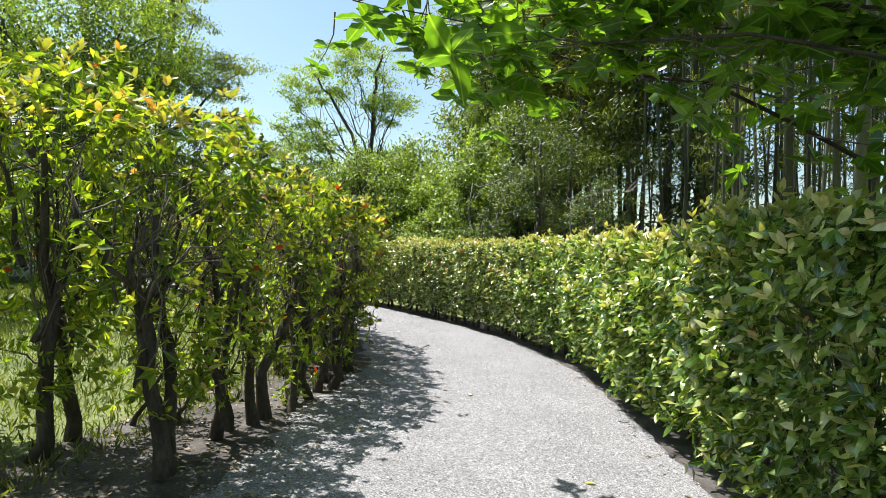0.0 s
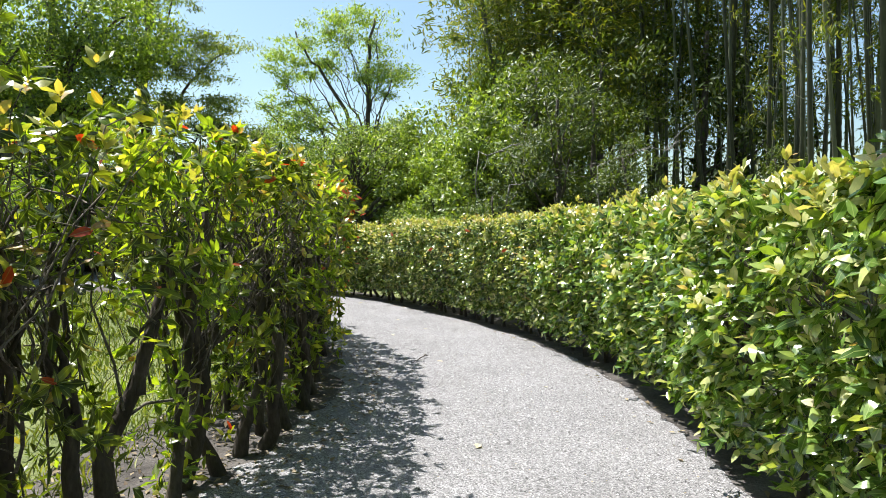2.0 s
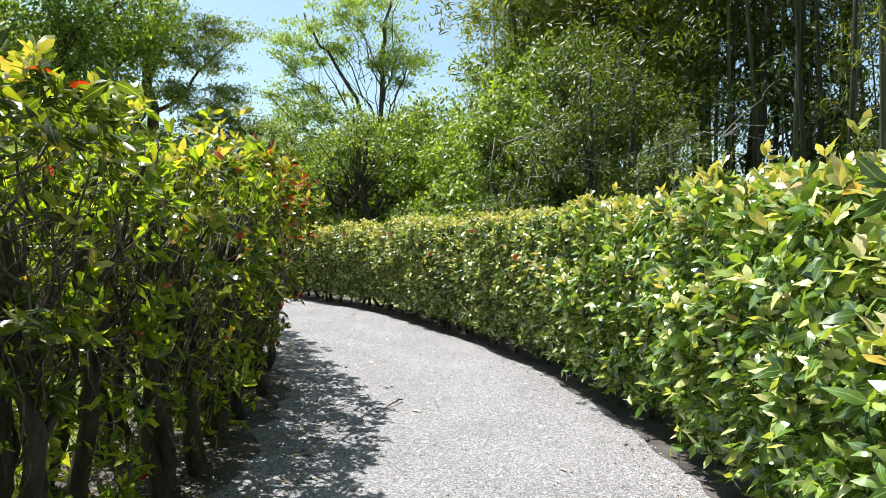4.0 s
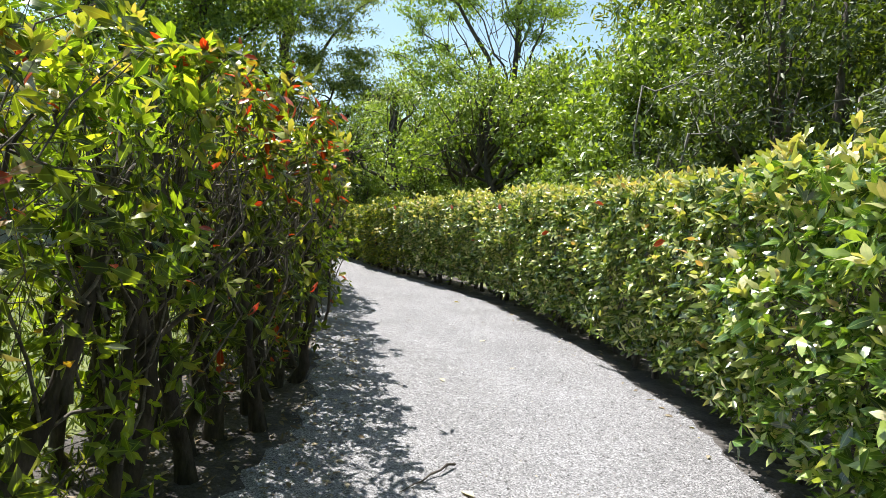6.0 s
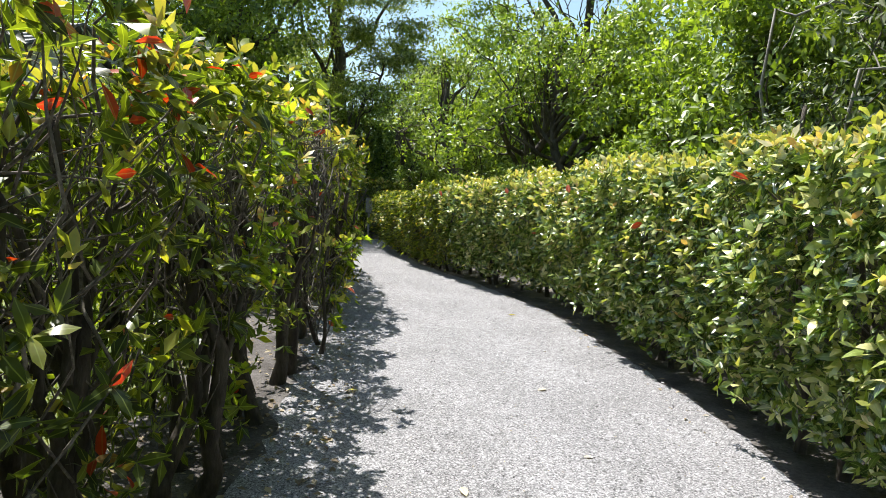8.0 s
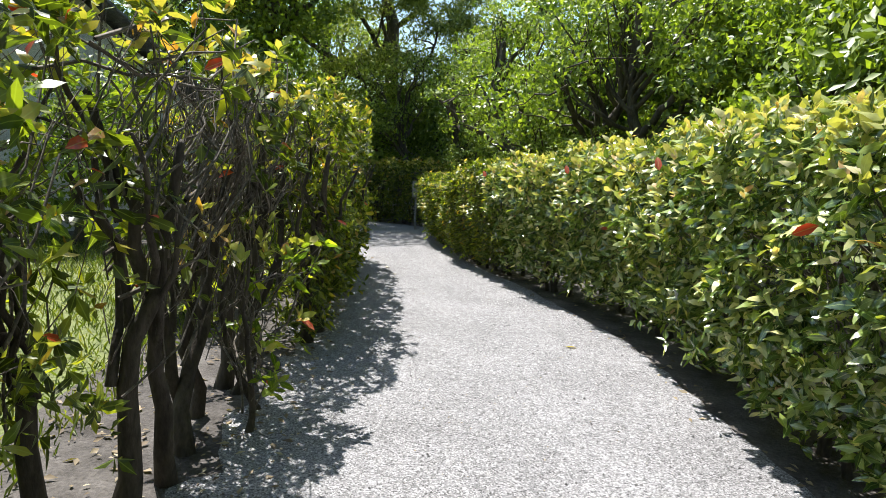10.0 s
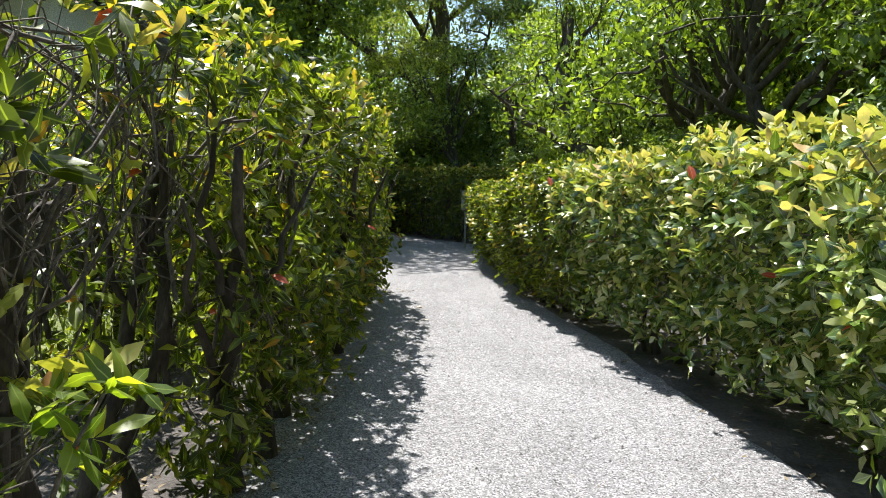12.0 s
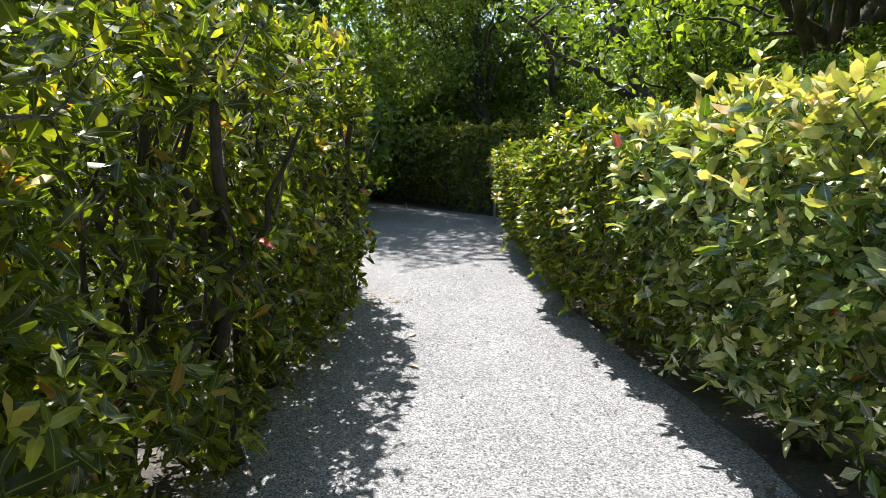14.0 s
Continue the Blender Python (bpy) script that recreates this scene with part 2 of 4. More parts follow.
def leaf_mesh(name, P, A, N, L, ratio=0.42, fine=True, droop=0.14):
    """Folded, drooping leaf blades: P base, A axis, N upper side, L length."""
    n = len(P)
    A = unit(A)
    N = unit(N - (N * A).sum(1, keepdims=True) * A)
    B = np.cross(N, A)
    L = L[:, None]
    if fine == "blade":
        half = 0.5 * ratio
        plan = [(0, 0, 0), (0.28, -half * 0.9, 0.07), (0.28, half * 0.9, -0.03), (0.7, -half * 0.8, -0.03), (0.7, half * 0.8, 0.06), (1, 0, 0)]
        faces = [(0, 2, 1), (1, 2, 4), (1, 4, 3), (3, 4, 5)]
        uv = [(0.5, 0), (0, 0.28), (1, 0.28), (0, 0.7), (1, 0.7), (0.5, 1)]
    elif fine:
        half = 0.5 * ratio
        plan = [(0, 0, 0), (0.30, -half * 0.92, 0.07), (0.30, 0, 0), (0.30, half * 0.92, 0.07),
                (0.68, -half * 0.82, 0.05), (0.68, 0, 0), (0.68, half * 0.82, 0.05), (1, 0, 0)]
        faces = [(0, 2, 1), (0, 3, 2), (1, 2, 5), (1, 5, 4), (2, 3, 6), (2, 6, 5), (4, 5, 7), (5, 6, 7)]
        uv = [(0.5, 0), (0, 0.3), (0.5, 0.3), (1, 0.3), (0, 0.68), (0.5, 0.68), (1, 0.68), (0.5, 1)]
    else:
        half = 0.5 * ratio
        plan = [(0, 0, 0), (0.45, -half, 0.05), (0.45, half, 0.05), (1, 0, 0)]
        faces = [(0, 2, 3), (0, 3, 1)]
        uv = [(0.5, 0), (0, 0.45), (1, 0.45), (0.5, 1)]
    k = len(plan)
    V = np.empty((n, k, 3), np.float32)
    for i, (s, w, up) in enumerate(plan):
        V[:, i] = P + A * (L * s) + B * (L * w) + N * (L * (up - droop * s * s))
    F = (np.arange(n)[:, None, None] * k + np.array(faces)[None]).reshape(-1, 3)
    return quick_mesh(name, V.reshape(-1, 3), F, np.tile(np.array(uv), (n, 1)))


def rosettes(rng, tips, dirs, k, size, lo=40, hi=85, vary=0.35):
    """k leaves round each shoot tip, spread like the ribs of a half-open umbrella."""
    n = len(tips)
    dirs = unit(dirs)
    helper = np.where(np.abs(dirs[:, 2:3]) < 0.9, np.array([[0, 0, 1.0]]), np.array([[1.0, 0, 0]]))
    U = unit(np.cross(dirs, helper))
    W = np.cross(dirs, U)
    phi = rng.uniform(0, 2 * np.pi, (n, 1)) + np.arange(k)[None] * (2 * np.pi / k) + rng.normal(0, 0.3, (n, k))
    th = np.radians(rng.uniform(lo, hi, (n, k)))
    rad = U[:, None] * np.cos(phi)[..., None] + W[:, None] * np.sin(phi)[..., None]
    A = dirs[:, None] * np.cos(th)[..., None] + rad * np.sin(th)[..., None]
    N = dirs[:, None] * np.sin(th)[..., None] - rad * np.cos(th)[..., None]
    A = A + rng.normal(0, 0.12, A.shape) + np.array([0, 0, -0.12])
    N = N + rng.normal(0, 0.62, N.shape)
    P = np.repeat(tips[:, None], k, 1) - dirs[:, None] * (rng.uniform(0, 0.05, (n, k))[..., None])
    L = size * rng.uniform(1 - vary, 1 + vary, (n, k)) * rng.uniform(0.8, 1.15, (n, 1))
    return P.reshape(-1, 3), A.reshape(-1, 3), N.reshape(-1, 3), L.ravel()


def tube_mesh(name, lines, sides=6):
    """Tapered tubes; lines of (points, radii)."""
    V, F, base = [], [], 0
    for pts, rad in lines:
        pts = np.asarray(pts, float)
        n = len(pts)
        tan = unit(np.gradient(pts, axis=0))
        helper = np.array([1.0, 0, 0]) if abs(tan[0][2]) > 0.7 else np.array([0, 0, 1.0])
        U = unit(np.cross(tan, helper))
        W = np.cross(tan, U)
        ang = np.arange(sides) * 2 * np.pi / sides
        ring = pts[:, None] + (U[:, None] * np.cos(ang)[None, :, None] + W[:, None] * np.sin(ang)[None, :, None]) * np.asarray(rad)[:, None, None]
        V.append(ring.reshape(-1, 3))
        V.append(pts[-1:] + tan[-1:] * rad[-1])
        i, j = np.meshgrid(np.arange(n - 1), np.arange(sides), indexing="ij")
        a = base + i * sides + j
        b = base + i * sides + (j + 1) % sides
        F.append(np.stack([a, b, b + sides], -1).reshape(-1, 3))
        F.append(np.stack([a, b + sides, a + sides], -1).reshape(-1, 3))
        last = base + (n - 1) * sides
        F.append(np.array([(last + q, last + (q + 1) % sides, base + n * sides) for q in range(sides)]))
        base += n * sides + 1
    return quick_mesh(name, np.concatenate(V), np.concatenate(F))


def bent(rng, a, b, n=7, wander=0.06, sag=0.0):
    """A crooked line from a to b."""
    a, b = np.asarray(a, float), np.asarray(b, float)
    s = np.linspace(0, 1, n)[:, None]
    d = np.linalg.norm(b - a)
    kink = np.cumsum(rng.normal(0, wander * d / n, (n, 3)) * 2.0, axis=0)
    kink -= s * kink[-1]
    out = a + (b - a) * s + kink
    out[:, 2] += sag * d * (4 * s * (1 - s))[:, 0]
    return out


def along(line, step, start=0.0):
    """Points and headings at even steps along a polyline, smoothed."""
    pts = np.asarray(line, float)
    for _ in range(3):
        q = np.empty((2 * len(pts), 2))
        q[0], q[-1] = pts[0], pts[-1]
        q[1:-1:2], q[2:-1:2] = 0.75 * pts[:-1] + 0.25 * pts[1:], 0.25 * pts[:-1] + 0.75 * pts[1:]
        pts = q
    seg = np.linalg.norm(np.diff(pts, axis=0), axis=1)
    s = np.concatenate([[0], np.cumsum(seg)])
    at = np.arange(start, s[-1], step)
    x, y = np.interp(at, s, pts[:, 0]), np.interp(at, s, pts[:, 1])
    x2, y2 = np.interp(at + 0.1, s, pts[:, 0]), np.interp(at + 0.1, s, pts[:, 1])
    x1, y1 = np.interp(at - 0.1, s, pts[:, 0]), np.interp(at - 0.1, s, pts[:, 1])
    return [(a, b, math.atan2(d - f, c - e)) for a, b, c, d, e, f in zip(x, y, x2, y2, x1, y1)]


# ---------------------------------------------------------------- the ground
RIGHT_EDGE = [(1.75, -8), (1.72, 0), (1.78, 4), (1.86, 6.5), (1.84, 8.6), (1.6, 10.1), (1.15, 11.7), (0.6, 13.0), (-0.1, 14.3), (-0.9, 15.7),
              (-2.0, 17.3), (-3.2, 18.5), (-4.6, 19.6), (-6.0, 21.0), (-7.4, 22.7), (-8.6, 24.4)]
LEFT_LINE = [(-1.35, 4.9), (-1.12, 5.6), (-1.05, 7.0), (-1.0, 8.3), (-1.2, 9.4), (-1.6, 10.7), (-2.1, 11.9), (-2.75, 13.1), (-3.6, 14.3),
             (-4.5, 15.5), (-5.4, 16.9), (-6.3, 18.1), (-7.2, 19.2), (-8.6, 19.9), (-10.4, 20.1)]

bm = bmesh.new()
bmesh.ops.create_grid(bm, x_segments=8, y_segments=8, size=600)
ground = part("ground", bm, LAWN)
tagged(ground, "mown grass around the hedged walk, patchy and sunlit", "lawn", kind="structure")


def ragged_edge(line, seed, pieces=16, amount=0.07):
    """The line, each stretch of it cut into short pieces that wander to either side."""
    out = []
    for (xa, ya), (xb, yb) in zip(line, line[1:]):
        for k in range(pieces):
            x, y = xa + (xb - xa) * k / pieces, ya + (yb - ya) * k / pieces
            out.append((x + amount * (noise.noise(Vector((y * 1.7, seed, x))) + 0.8 * noise.noise(Vector((y * 6.0, seed, 3)))), y))
    return out + [line[-1]]


def strip(name, left, right, z, mat):
    bm = bmesh.new()
    rows = [(bm.verts.new((*a, z)), bm.verts.new((*b, z))) for a, b in zip(left, right)]
    for (a, b), (c, d) in zip(rows, rows[1:]):
        bm.faces.new((a, b, d, c))
    return part(name, bm, mat)


SOIL_L = [(-3.0, -9), (-2.9, 0), (-2.7, 4), (-2.3, 6), (-2.1, 8.6), (-2.5, 10.3), (-3.5, 12.4), (-4.9, 14.4), (-6.7, 16.8), (-8.0, 18.0), (-10.2, 18.4), (-15, 18.2), (-22, 18)]
SOIL_R = [(3.4, -9), (3.4, 0), (3.4, 4), (3.5, 7), (3.4, 9.5), (2.8, 11.6), (1.8, 13.6), (0.4, 15.6), (-1.4, 18.2), (-3.4, 20.6), (-5.6, 23.2), (-9, 28.8), (-14.6, 29.2), (-22, 29.2)]
soil = strip("soil_bed", SOIL_L, SOIL_R, 0.004, SOIL)
tagged(soil, "dry grey soil under the hedges, scattered with litter, darkened in place of shade", "soil", kind="structure")
# Edges drawn in: dark soil replaces shaded gravel along both hedges.
PATH_L = [(-1.7, -9), (-1.6, 0), (-1.35, 4), (-1.12, 6), (-0.92, 8.3), (-1.12, 9.7), (-1.75, 11.4), (-2.8, 13.4), (-4.15, 15.4), (-5.65, 17.6), (-7.0, 19.0), (-9.4, 19.8), (-14, 20.2), (-22, 20.2)]
PATH_R = [(1.8, -9), (1.8, 0), (1.84, 4), (1.92, 6.5), (1.9, 8.7), (1.65, 10.2), (1.1, 12.0), (0.05, 14.25), (-1.6, 16.9), (-3.35, 18.85), (-5.4, 20.8), (-8.9, 25.9), (-14.6, 27.0), (-22, 27.2)]
path = strip("path", ragged_edge(PATH_L, 1, amount=0.22), ragged_edge(PATH_R, 2), 0.010, GRAVEL)
tagged(path, "pale grey fine gravel path curving between the hedges", "path", kind="structure")


# ---------------------------------------------------------------- hedges
def box_points(rng, n, lx, ly, h0, h1, front, top, back):
    """Points and outward directions on the front, top and back of a clipped block."""
    share = np.array([front * (h1 - h0), top * ly, back * (h1 - h0)])
    which = rng.choice(3, n, p=share / share.sum())
    P, D = np.empty((n, 3)), np.empty((n, 3))
    P[:, 0] = rng.uniform(-lx / 2, lx / 2, n)
    up = rng.uniform(h0, h1, n)
    across = rng.uniform(-ly / 2, ly / 2, n)
    P[:, 1] = np.where(which == 0, ly / 2, np.where(which == 2, -ly / 2, across))
    P[:, 2] = np.where(which == 1, h1, up)
    D[:] = np.where((which == 0)[:, None], (0, 1, 0.8), np.where((which == 2)[:, None], (0, -1, 0.8), (0, 0, 1)))
    D += rng.normal(0, 0.38, (n, 3))
    return P, D, which


def hedge_shrub(seed, lx, ly, h, mat, n_out=300, n_in=90, low=0.16, leaf=0.085, stems=3, new_share=0.18, red=4, stem_r=0.028,
                ragged=0.035, gap=0.0, label="", category="hedge", group="", twigs=34, detail="blade", tip_mat=None, holes=0.0, undercut=0.24, red_at=()):
    """One clipped evergreen shrub of a hedge: stems, twigs, old, new and red leaves."""
    rng = np.random.default_rng(seed)
    shrub = new("hedge_shrub")
    P, D, which = box_points(rng, n_out, lx + 0.12, ly, low, h, 1.0, 1.15, 0.35)
    P -= unit(D) * rng.exponential(ragged * 1.6, (n_out, 1)) - rng.normal(0, ragged, (n_out, 1)) * unit(D)
    swell = np.array([noise.noise(Vector((p[0] * 2.6 + seed * 3.1, p[1] * 2.6, p[2] * 2.6))) for p in P])
    P += unit(D) * swell[:, None] * 0.16
    P[:, 1] *= 1 - 0.13 * np.minimum(1, np.abs(P[:, 0]) / (lx / 2)) ** 3
    # rounded shoulders and a foot that draws in
    edge = np.clip((P[:, 2] - (h - 0.16)) / 0.16, 0, 1)
    P[:, 1] *= 1 - 0.14 * edge ** 2
    foot = np.clip((low + 0.85 - P[:, 2]) / 0.85, 0, 1)
    P[:, 1] -= np.sign(P[:, 1]) * undercut * foot ** 1.2 * np.minimum(1, np.abs(P[:, 1]) / 0.3)
    if holes:
        pit = np.array([noise.noise(Vector((p[0] * 7 + seed * 5.3, p[1] * 7, p[2] * 7))) for p in P])
        P, D, which = P[pit > holes], D[pit > holes], which[pit > holes]
    if gap:
        lump = np.array([noise.noise(Vector((p[0] * 3 + seed * 7, p[1] * 3, p[2] * 2.4))) for p in P])
        thin = (P[:, 2] / h) ** 0.8
        keep = lump > gap * (1.0 - 1.15 * thin)
        P, D, which = P[keep], D[keep], which[keep]
    fresh = rng.random(len(P)) < np.where(which == 1, min(0.9, new_share * 2.2), new_share * 0.65 * P[:, 2] / h)
    seen = ~fresh & (which != 2)
    me = leaf_mesh("foliage", *rosettes(rng, P[seen], D[seen], 6, leaf), 0.37, fine=detail)
    inner = np.stack([rng.uniform(-lx / 2, lx / 2, n_in), rng.uniform(-ly / 2.4, ly / 2.4, n_in), low + (h - 0.06 - low) * rng.random(n_in) ** 0.85], 1)
    tagged(part("foliage", me, mat, shrub), kind="stuff")
    rear = ~fresh & (which == 2)
    tagged(part("rear_foliage", leaf_mesh("rear_foliage", *rosettes(rng, P[rear], D[rear], 6, leaf), fine=False), mat, shrub), kind="stuff")
    if n_in:
        part("inner_foliage", leaf_mesh("inner_foliage", *rosettes(rng, inner, rng.normal(0, 1, (n_in, 3)), 5, leaf), fine=False), mat, shrub)
    tipdir = D[fresh] * 0.5 + np.array([0, 0, 0.8])
    part("young_foliage", leaf_mesh("young_foliage", *rosettes(rng, P[fresh] + unit(tipdir) * 0.05, tipdir, 5, leaf * 0.9, 22, 60), fine="blade"), tip_mat or NEW_LEAF, shrub,
         "young yellow-green leaves")
    if red:
        pick = rng.choice(len(P), red, replace=False)
        if red_at:
            near = np.min([np.linalg.norm(P - np.array(c), axis=1) for c in red_at], axis=0)
            pick = np.argsort(near)[:red]
        Pr, Ar, Nr, Lr = rosettes(rng, P[pick] + D[pick] * 0.02, D[pick], 1, leaf * 0.95)
        for q in range(red):
            part("leaf", leaf_mesh("leaf", Pr[q:q + 1], Ar[q:q + 1], Nr[q:q + 1], Lr[q:q + 1]), RED_LEAF, shrub, "old leaf turned red")
    lines, fine = [], []
    for i in range(stems):
        foot_at = np.array([(i + 0.5) / stems * lx - lx / 2 + rng.normal(0, 0.05), rng.normal(-max(0.0, undercut - 0.24) * 1.6, 0.07), -0.03])
        head = foot_at + np.array([rng.normal(0, 0.18), rng.normal(0, 0.12), h * rng.uniform(0.72, 0.9)])
        line = bent(rng, foot_at, head, 9, 0.11)
        r = stem_r * rng.uniform(0.75, 1.25)
        rad = np.linspace(r, r * 0.32, 9)
        rad[0] *= 1.3
        part("stem", tube_mesh("stem", [(line, rad)], 7), BARK, shrub)
        lines.append(line)
        for k in (3, 4, 5) if stem_r > 0.04 else ():
            tip = line[k] + np.array([rng.normal(0, 0.22), rng.normal(0, 0.16), h * rng.uniform(0.28, 0.42)])
            fork = bent(rng, line[k], tip * np.array([1, 1, 0]) + np.array([0, 0, min(tip[2], h - 0.1)]), 7, 0.14)
            part("branch", tube_mesh("branch", [(fork, np.linspace(rad[k] * 0.62, rad[k] * 0.2, 7))], 6), BARK, shrub)
            lines.append(np.concatenate([line[:2], fork]))
    for i in range(twigs):
        line = lines[i % len(lines)]
        a = line[rng.integers(2, 8)]
        b = P[rng.integers(len(P))] * np.array([1, 0.96, 0.98])
        if b[2] < a[2] - 0.1 and rng.random() < 0.6:
            b[2] = min(h - 0.05, a[2] + rng.uniform(0.1, 0.5))
        w = bent(rng, a, b, 7, 0.17)
        r = 0.003 + 0.008 * rng.random() ** 2
        fine.append((w, np.linspace(r, r * 0.35, 7)))
    tagged(part("branchwork", tube_mesh("branchwork", fine, 4), TWIG, shrub), kind="stuff")
    return tagged(shrub, label, category, group)


def place(ob, x, y, turn, sx=1.0, sz=1.0, first=False, sy=1.0):
    m = pose(x, y, 0, 0, 0, turn) @ Matrix.Diagonal((sx, sy, sz, 1))
    if first:
        ob.matrix_basis = m
        return ob
    return copy_thing(ob, m)


rnd = random.Random(5)
used = set()


def row_of(variants, spots, side, offset, height, vary=0.03):
    """Sets copies of the variants along a line, faces to the path."""
    for i, (x, y, a) in enumerate(spots):
        ob = variants[i % len(variants)]
        nx, ny = (-math.sin(a), math.cos(a)) if side == "right" else (math.sin(a), -math.cos(a))
        turn = math.degrees(a) + (0 if side == "right" else 180) + rnd.uniform(-4, 4)
        lean_out = offset + rnd.uniform(-0.07, 0.07)
        px, py = x - nx * lean_out, y - ny * lean_out
        place(ob, px, py, turn, 1.0, height(x, y) * rnd.uniform(1 - vary, 1 + vary), ob.name not in used)
        used.add(ob.name)


HEDGE_D = 0.95
right_spots = along(RIGHT_EDGE, 0.74, 8.0)
label_a = "clipped glossy bright-green evergreen shrub in a hedge along the path"
label_b = "clipped olive-green evergreen shrub in a hedge with pale new tips"
bright = [hedge_shrub(11 + i, 0.78, HEDGE_D, 1.75, HEDGE_A, n_out=860, n_in=150, low=0.22, undercut=0.32, leaf=0.092, new_share=0.2, red=1, tip_mat=PALE_TIP, holes=-0.07, label=label_a, group="hedge right of the path") for i in range(3)]
olive = [hedge_shrub(31 + i, 0.78, HEDGE_D, 1.75, HEDGE_B, n_out=940, n_in=150, low=0.24, undercut=0.32, leaf=0.084, new_share=0.24, red=1, tip_mat=PALE_TIP, holes=-0.07, label=label_b, group="hedge right of the path") for i in range(4)]


def right_height(x, y):
    return float(np.interp(y, [0, 4, 8, 12, 14, 16, 18, 19.5, 21, 27], [1.0, 1.0, 0.98, 1.03, 1.0, 0.98, 0.96, 0.92, 0.88, 0.88]))


row_of(bright, [s for s in right_spots if s[1] < 10.4], "right", HEDGE_D / 2 - 0.2, right_height)
row_of(olive, [s for s in right_spots if 10.4 <= s[1] < 15.6], "right", HEDGE_D / 2 - 0.2, right_height)
pale = [hedge_shrub(41 + i, 0.78, HEDGE_D, 1.75, HEDGE_B, n_out=800, n_in=140, low=0.3, undercut=0.42, leaf=0.096, new_share=0.36, red=2, ragged=0.06, tip_mat=PALE_TIP, holes=-0.06, group="hedge right of the path",
                    label="loosely clipped evergreen shrub with large pale glossy leaves") for i in range(3)]
row_of(pale, [s for s in right_spots if 15.6 <= s[1] < 19.3], "right", HEDGE_D / 2 - 0.12, right_height)
# the far end takes the darkened leaf, which stands in for shade there
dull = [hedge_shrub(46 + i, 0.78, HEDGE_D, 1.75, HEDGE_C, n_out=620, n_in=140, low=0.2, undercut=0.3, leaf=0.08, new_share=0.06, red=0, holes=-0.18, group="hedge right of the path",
                    label="clipped evergreen shrub at the hedge's far end, shade put into its leaf colour") for i in range(2)]
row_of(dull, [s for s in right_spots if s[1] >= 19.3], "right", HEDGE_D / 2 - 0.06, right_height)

label_c = "leggy evergreen shrub with bare crooked stems below and a leafy top"
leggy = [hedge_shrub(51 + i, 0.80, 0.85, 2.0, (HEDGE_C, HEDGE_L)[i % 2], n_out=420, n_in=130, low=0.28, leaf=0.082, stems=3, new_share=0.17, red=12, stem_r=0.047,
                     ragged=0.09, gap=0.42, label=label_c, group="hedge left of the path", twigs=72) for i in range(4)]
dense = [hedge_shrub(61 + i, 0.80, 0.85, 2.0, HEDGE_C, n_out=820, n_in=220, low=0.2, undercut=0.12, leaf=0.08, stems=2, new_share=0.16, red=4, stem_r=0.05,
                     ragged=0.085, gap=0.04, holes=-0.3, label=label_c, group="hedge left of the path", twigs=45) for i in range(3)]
left_spots = along(LEFT_LINE, 0.78, 0.0)
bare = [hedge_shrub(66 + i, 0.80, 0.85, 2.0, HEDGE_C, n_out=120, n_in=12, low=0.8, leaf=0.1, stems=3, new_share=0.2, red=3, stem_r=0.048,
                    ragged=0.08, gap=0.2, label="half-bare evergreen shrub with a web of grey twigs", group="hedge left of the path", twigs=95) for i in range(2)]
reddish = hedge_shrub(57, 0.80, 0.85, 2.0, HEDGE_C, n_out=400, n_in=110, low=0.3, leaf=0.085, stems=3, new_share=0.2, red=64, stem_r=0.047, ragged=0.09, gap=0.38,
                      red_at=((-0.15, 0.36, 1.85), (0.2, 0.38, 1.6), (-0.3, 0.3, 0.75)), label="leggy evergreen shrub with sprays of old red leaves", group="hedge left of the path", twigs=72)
row_of([reddish], [s for s in left_spots if 9.4 <= s[1] < 10.9], "left", 0.19, lambda x, y: 1.03, 0.03)
row_of(leggy, [s for s in left_spots if s[1] < 9.4 or 10.9 <= s[1] < 12.7], "left", 0.19, lambda x, y: 1.0, 0.03)
row_of(bare, [s for s in left_spots if 12.7 <= s[1] < 14.8], "left", 0.02, lambda x, y: 1.02, 0.03)
row_of(dense, [s for s in left_spots if s[1] >= 14.8], "left", -0.26, lambda x, y: 1.02, 0.03)
# second row added behind the left hedge to deepen the shade there
for i, (x, y, a) in enumerate(along([(-1.85, 7.6), (-1.9, 8.6), (-2.15, 9.8), (-2.7, 11.2), (-3.2, 12.3)], 0.95)):
    place(leggy[(i * 3 + 1) % 4], x, y, math.degrees(a) + 180 + rnd.uniform(-8, 8), 1.0, 0.9)
for i, (x, y, a) in enumerate(along([(-5.5, 15.3), (-6.4, 16.7), (-7.4, 18.0), (-8.6, 18.9)], 0.85)):
    place(dense[i % 3], x, y, math.degrees(a) + 180 + rnd.uniform(-8, 8), 1.0, 0.92)
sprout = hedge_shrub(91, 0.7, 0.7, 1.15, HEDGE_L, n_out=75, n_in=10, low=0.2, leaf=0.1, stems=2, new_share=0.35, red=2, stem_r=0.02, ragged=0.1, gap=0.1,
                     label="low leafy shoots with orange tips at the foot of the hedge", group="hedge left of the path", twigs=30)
place(sprout, -2.98, 13.8, -50, 1.0, 1.0, True)
place(sprout, -2.2, 5.0, 20, 1.0, 0.9)
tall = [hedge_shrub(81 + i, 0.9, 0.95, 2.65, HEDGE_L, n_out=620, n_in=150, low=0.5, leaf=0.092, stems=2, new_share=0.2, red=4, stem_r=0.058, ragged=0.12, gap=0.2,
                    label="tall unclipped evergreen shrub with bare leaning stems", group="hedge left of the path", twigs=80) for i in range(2)]
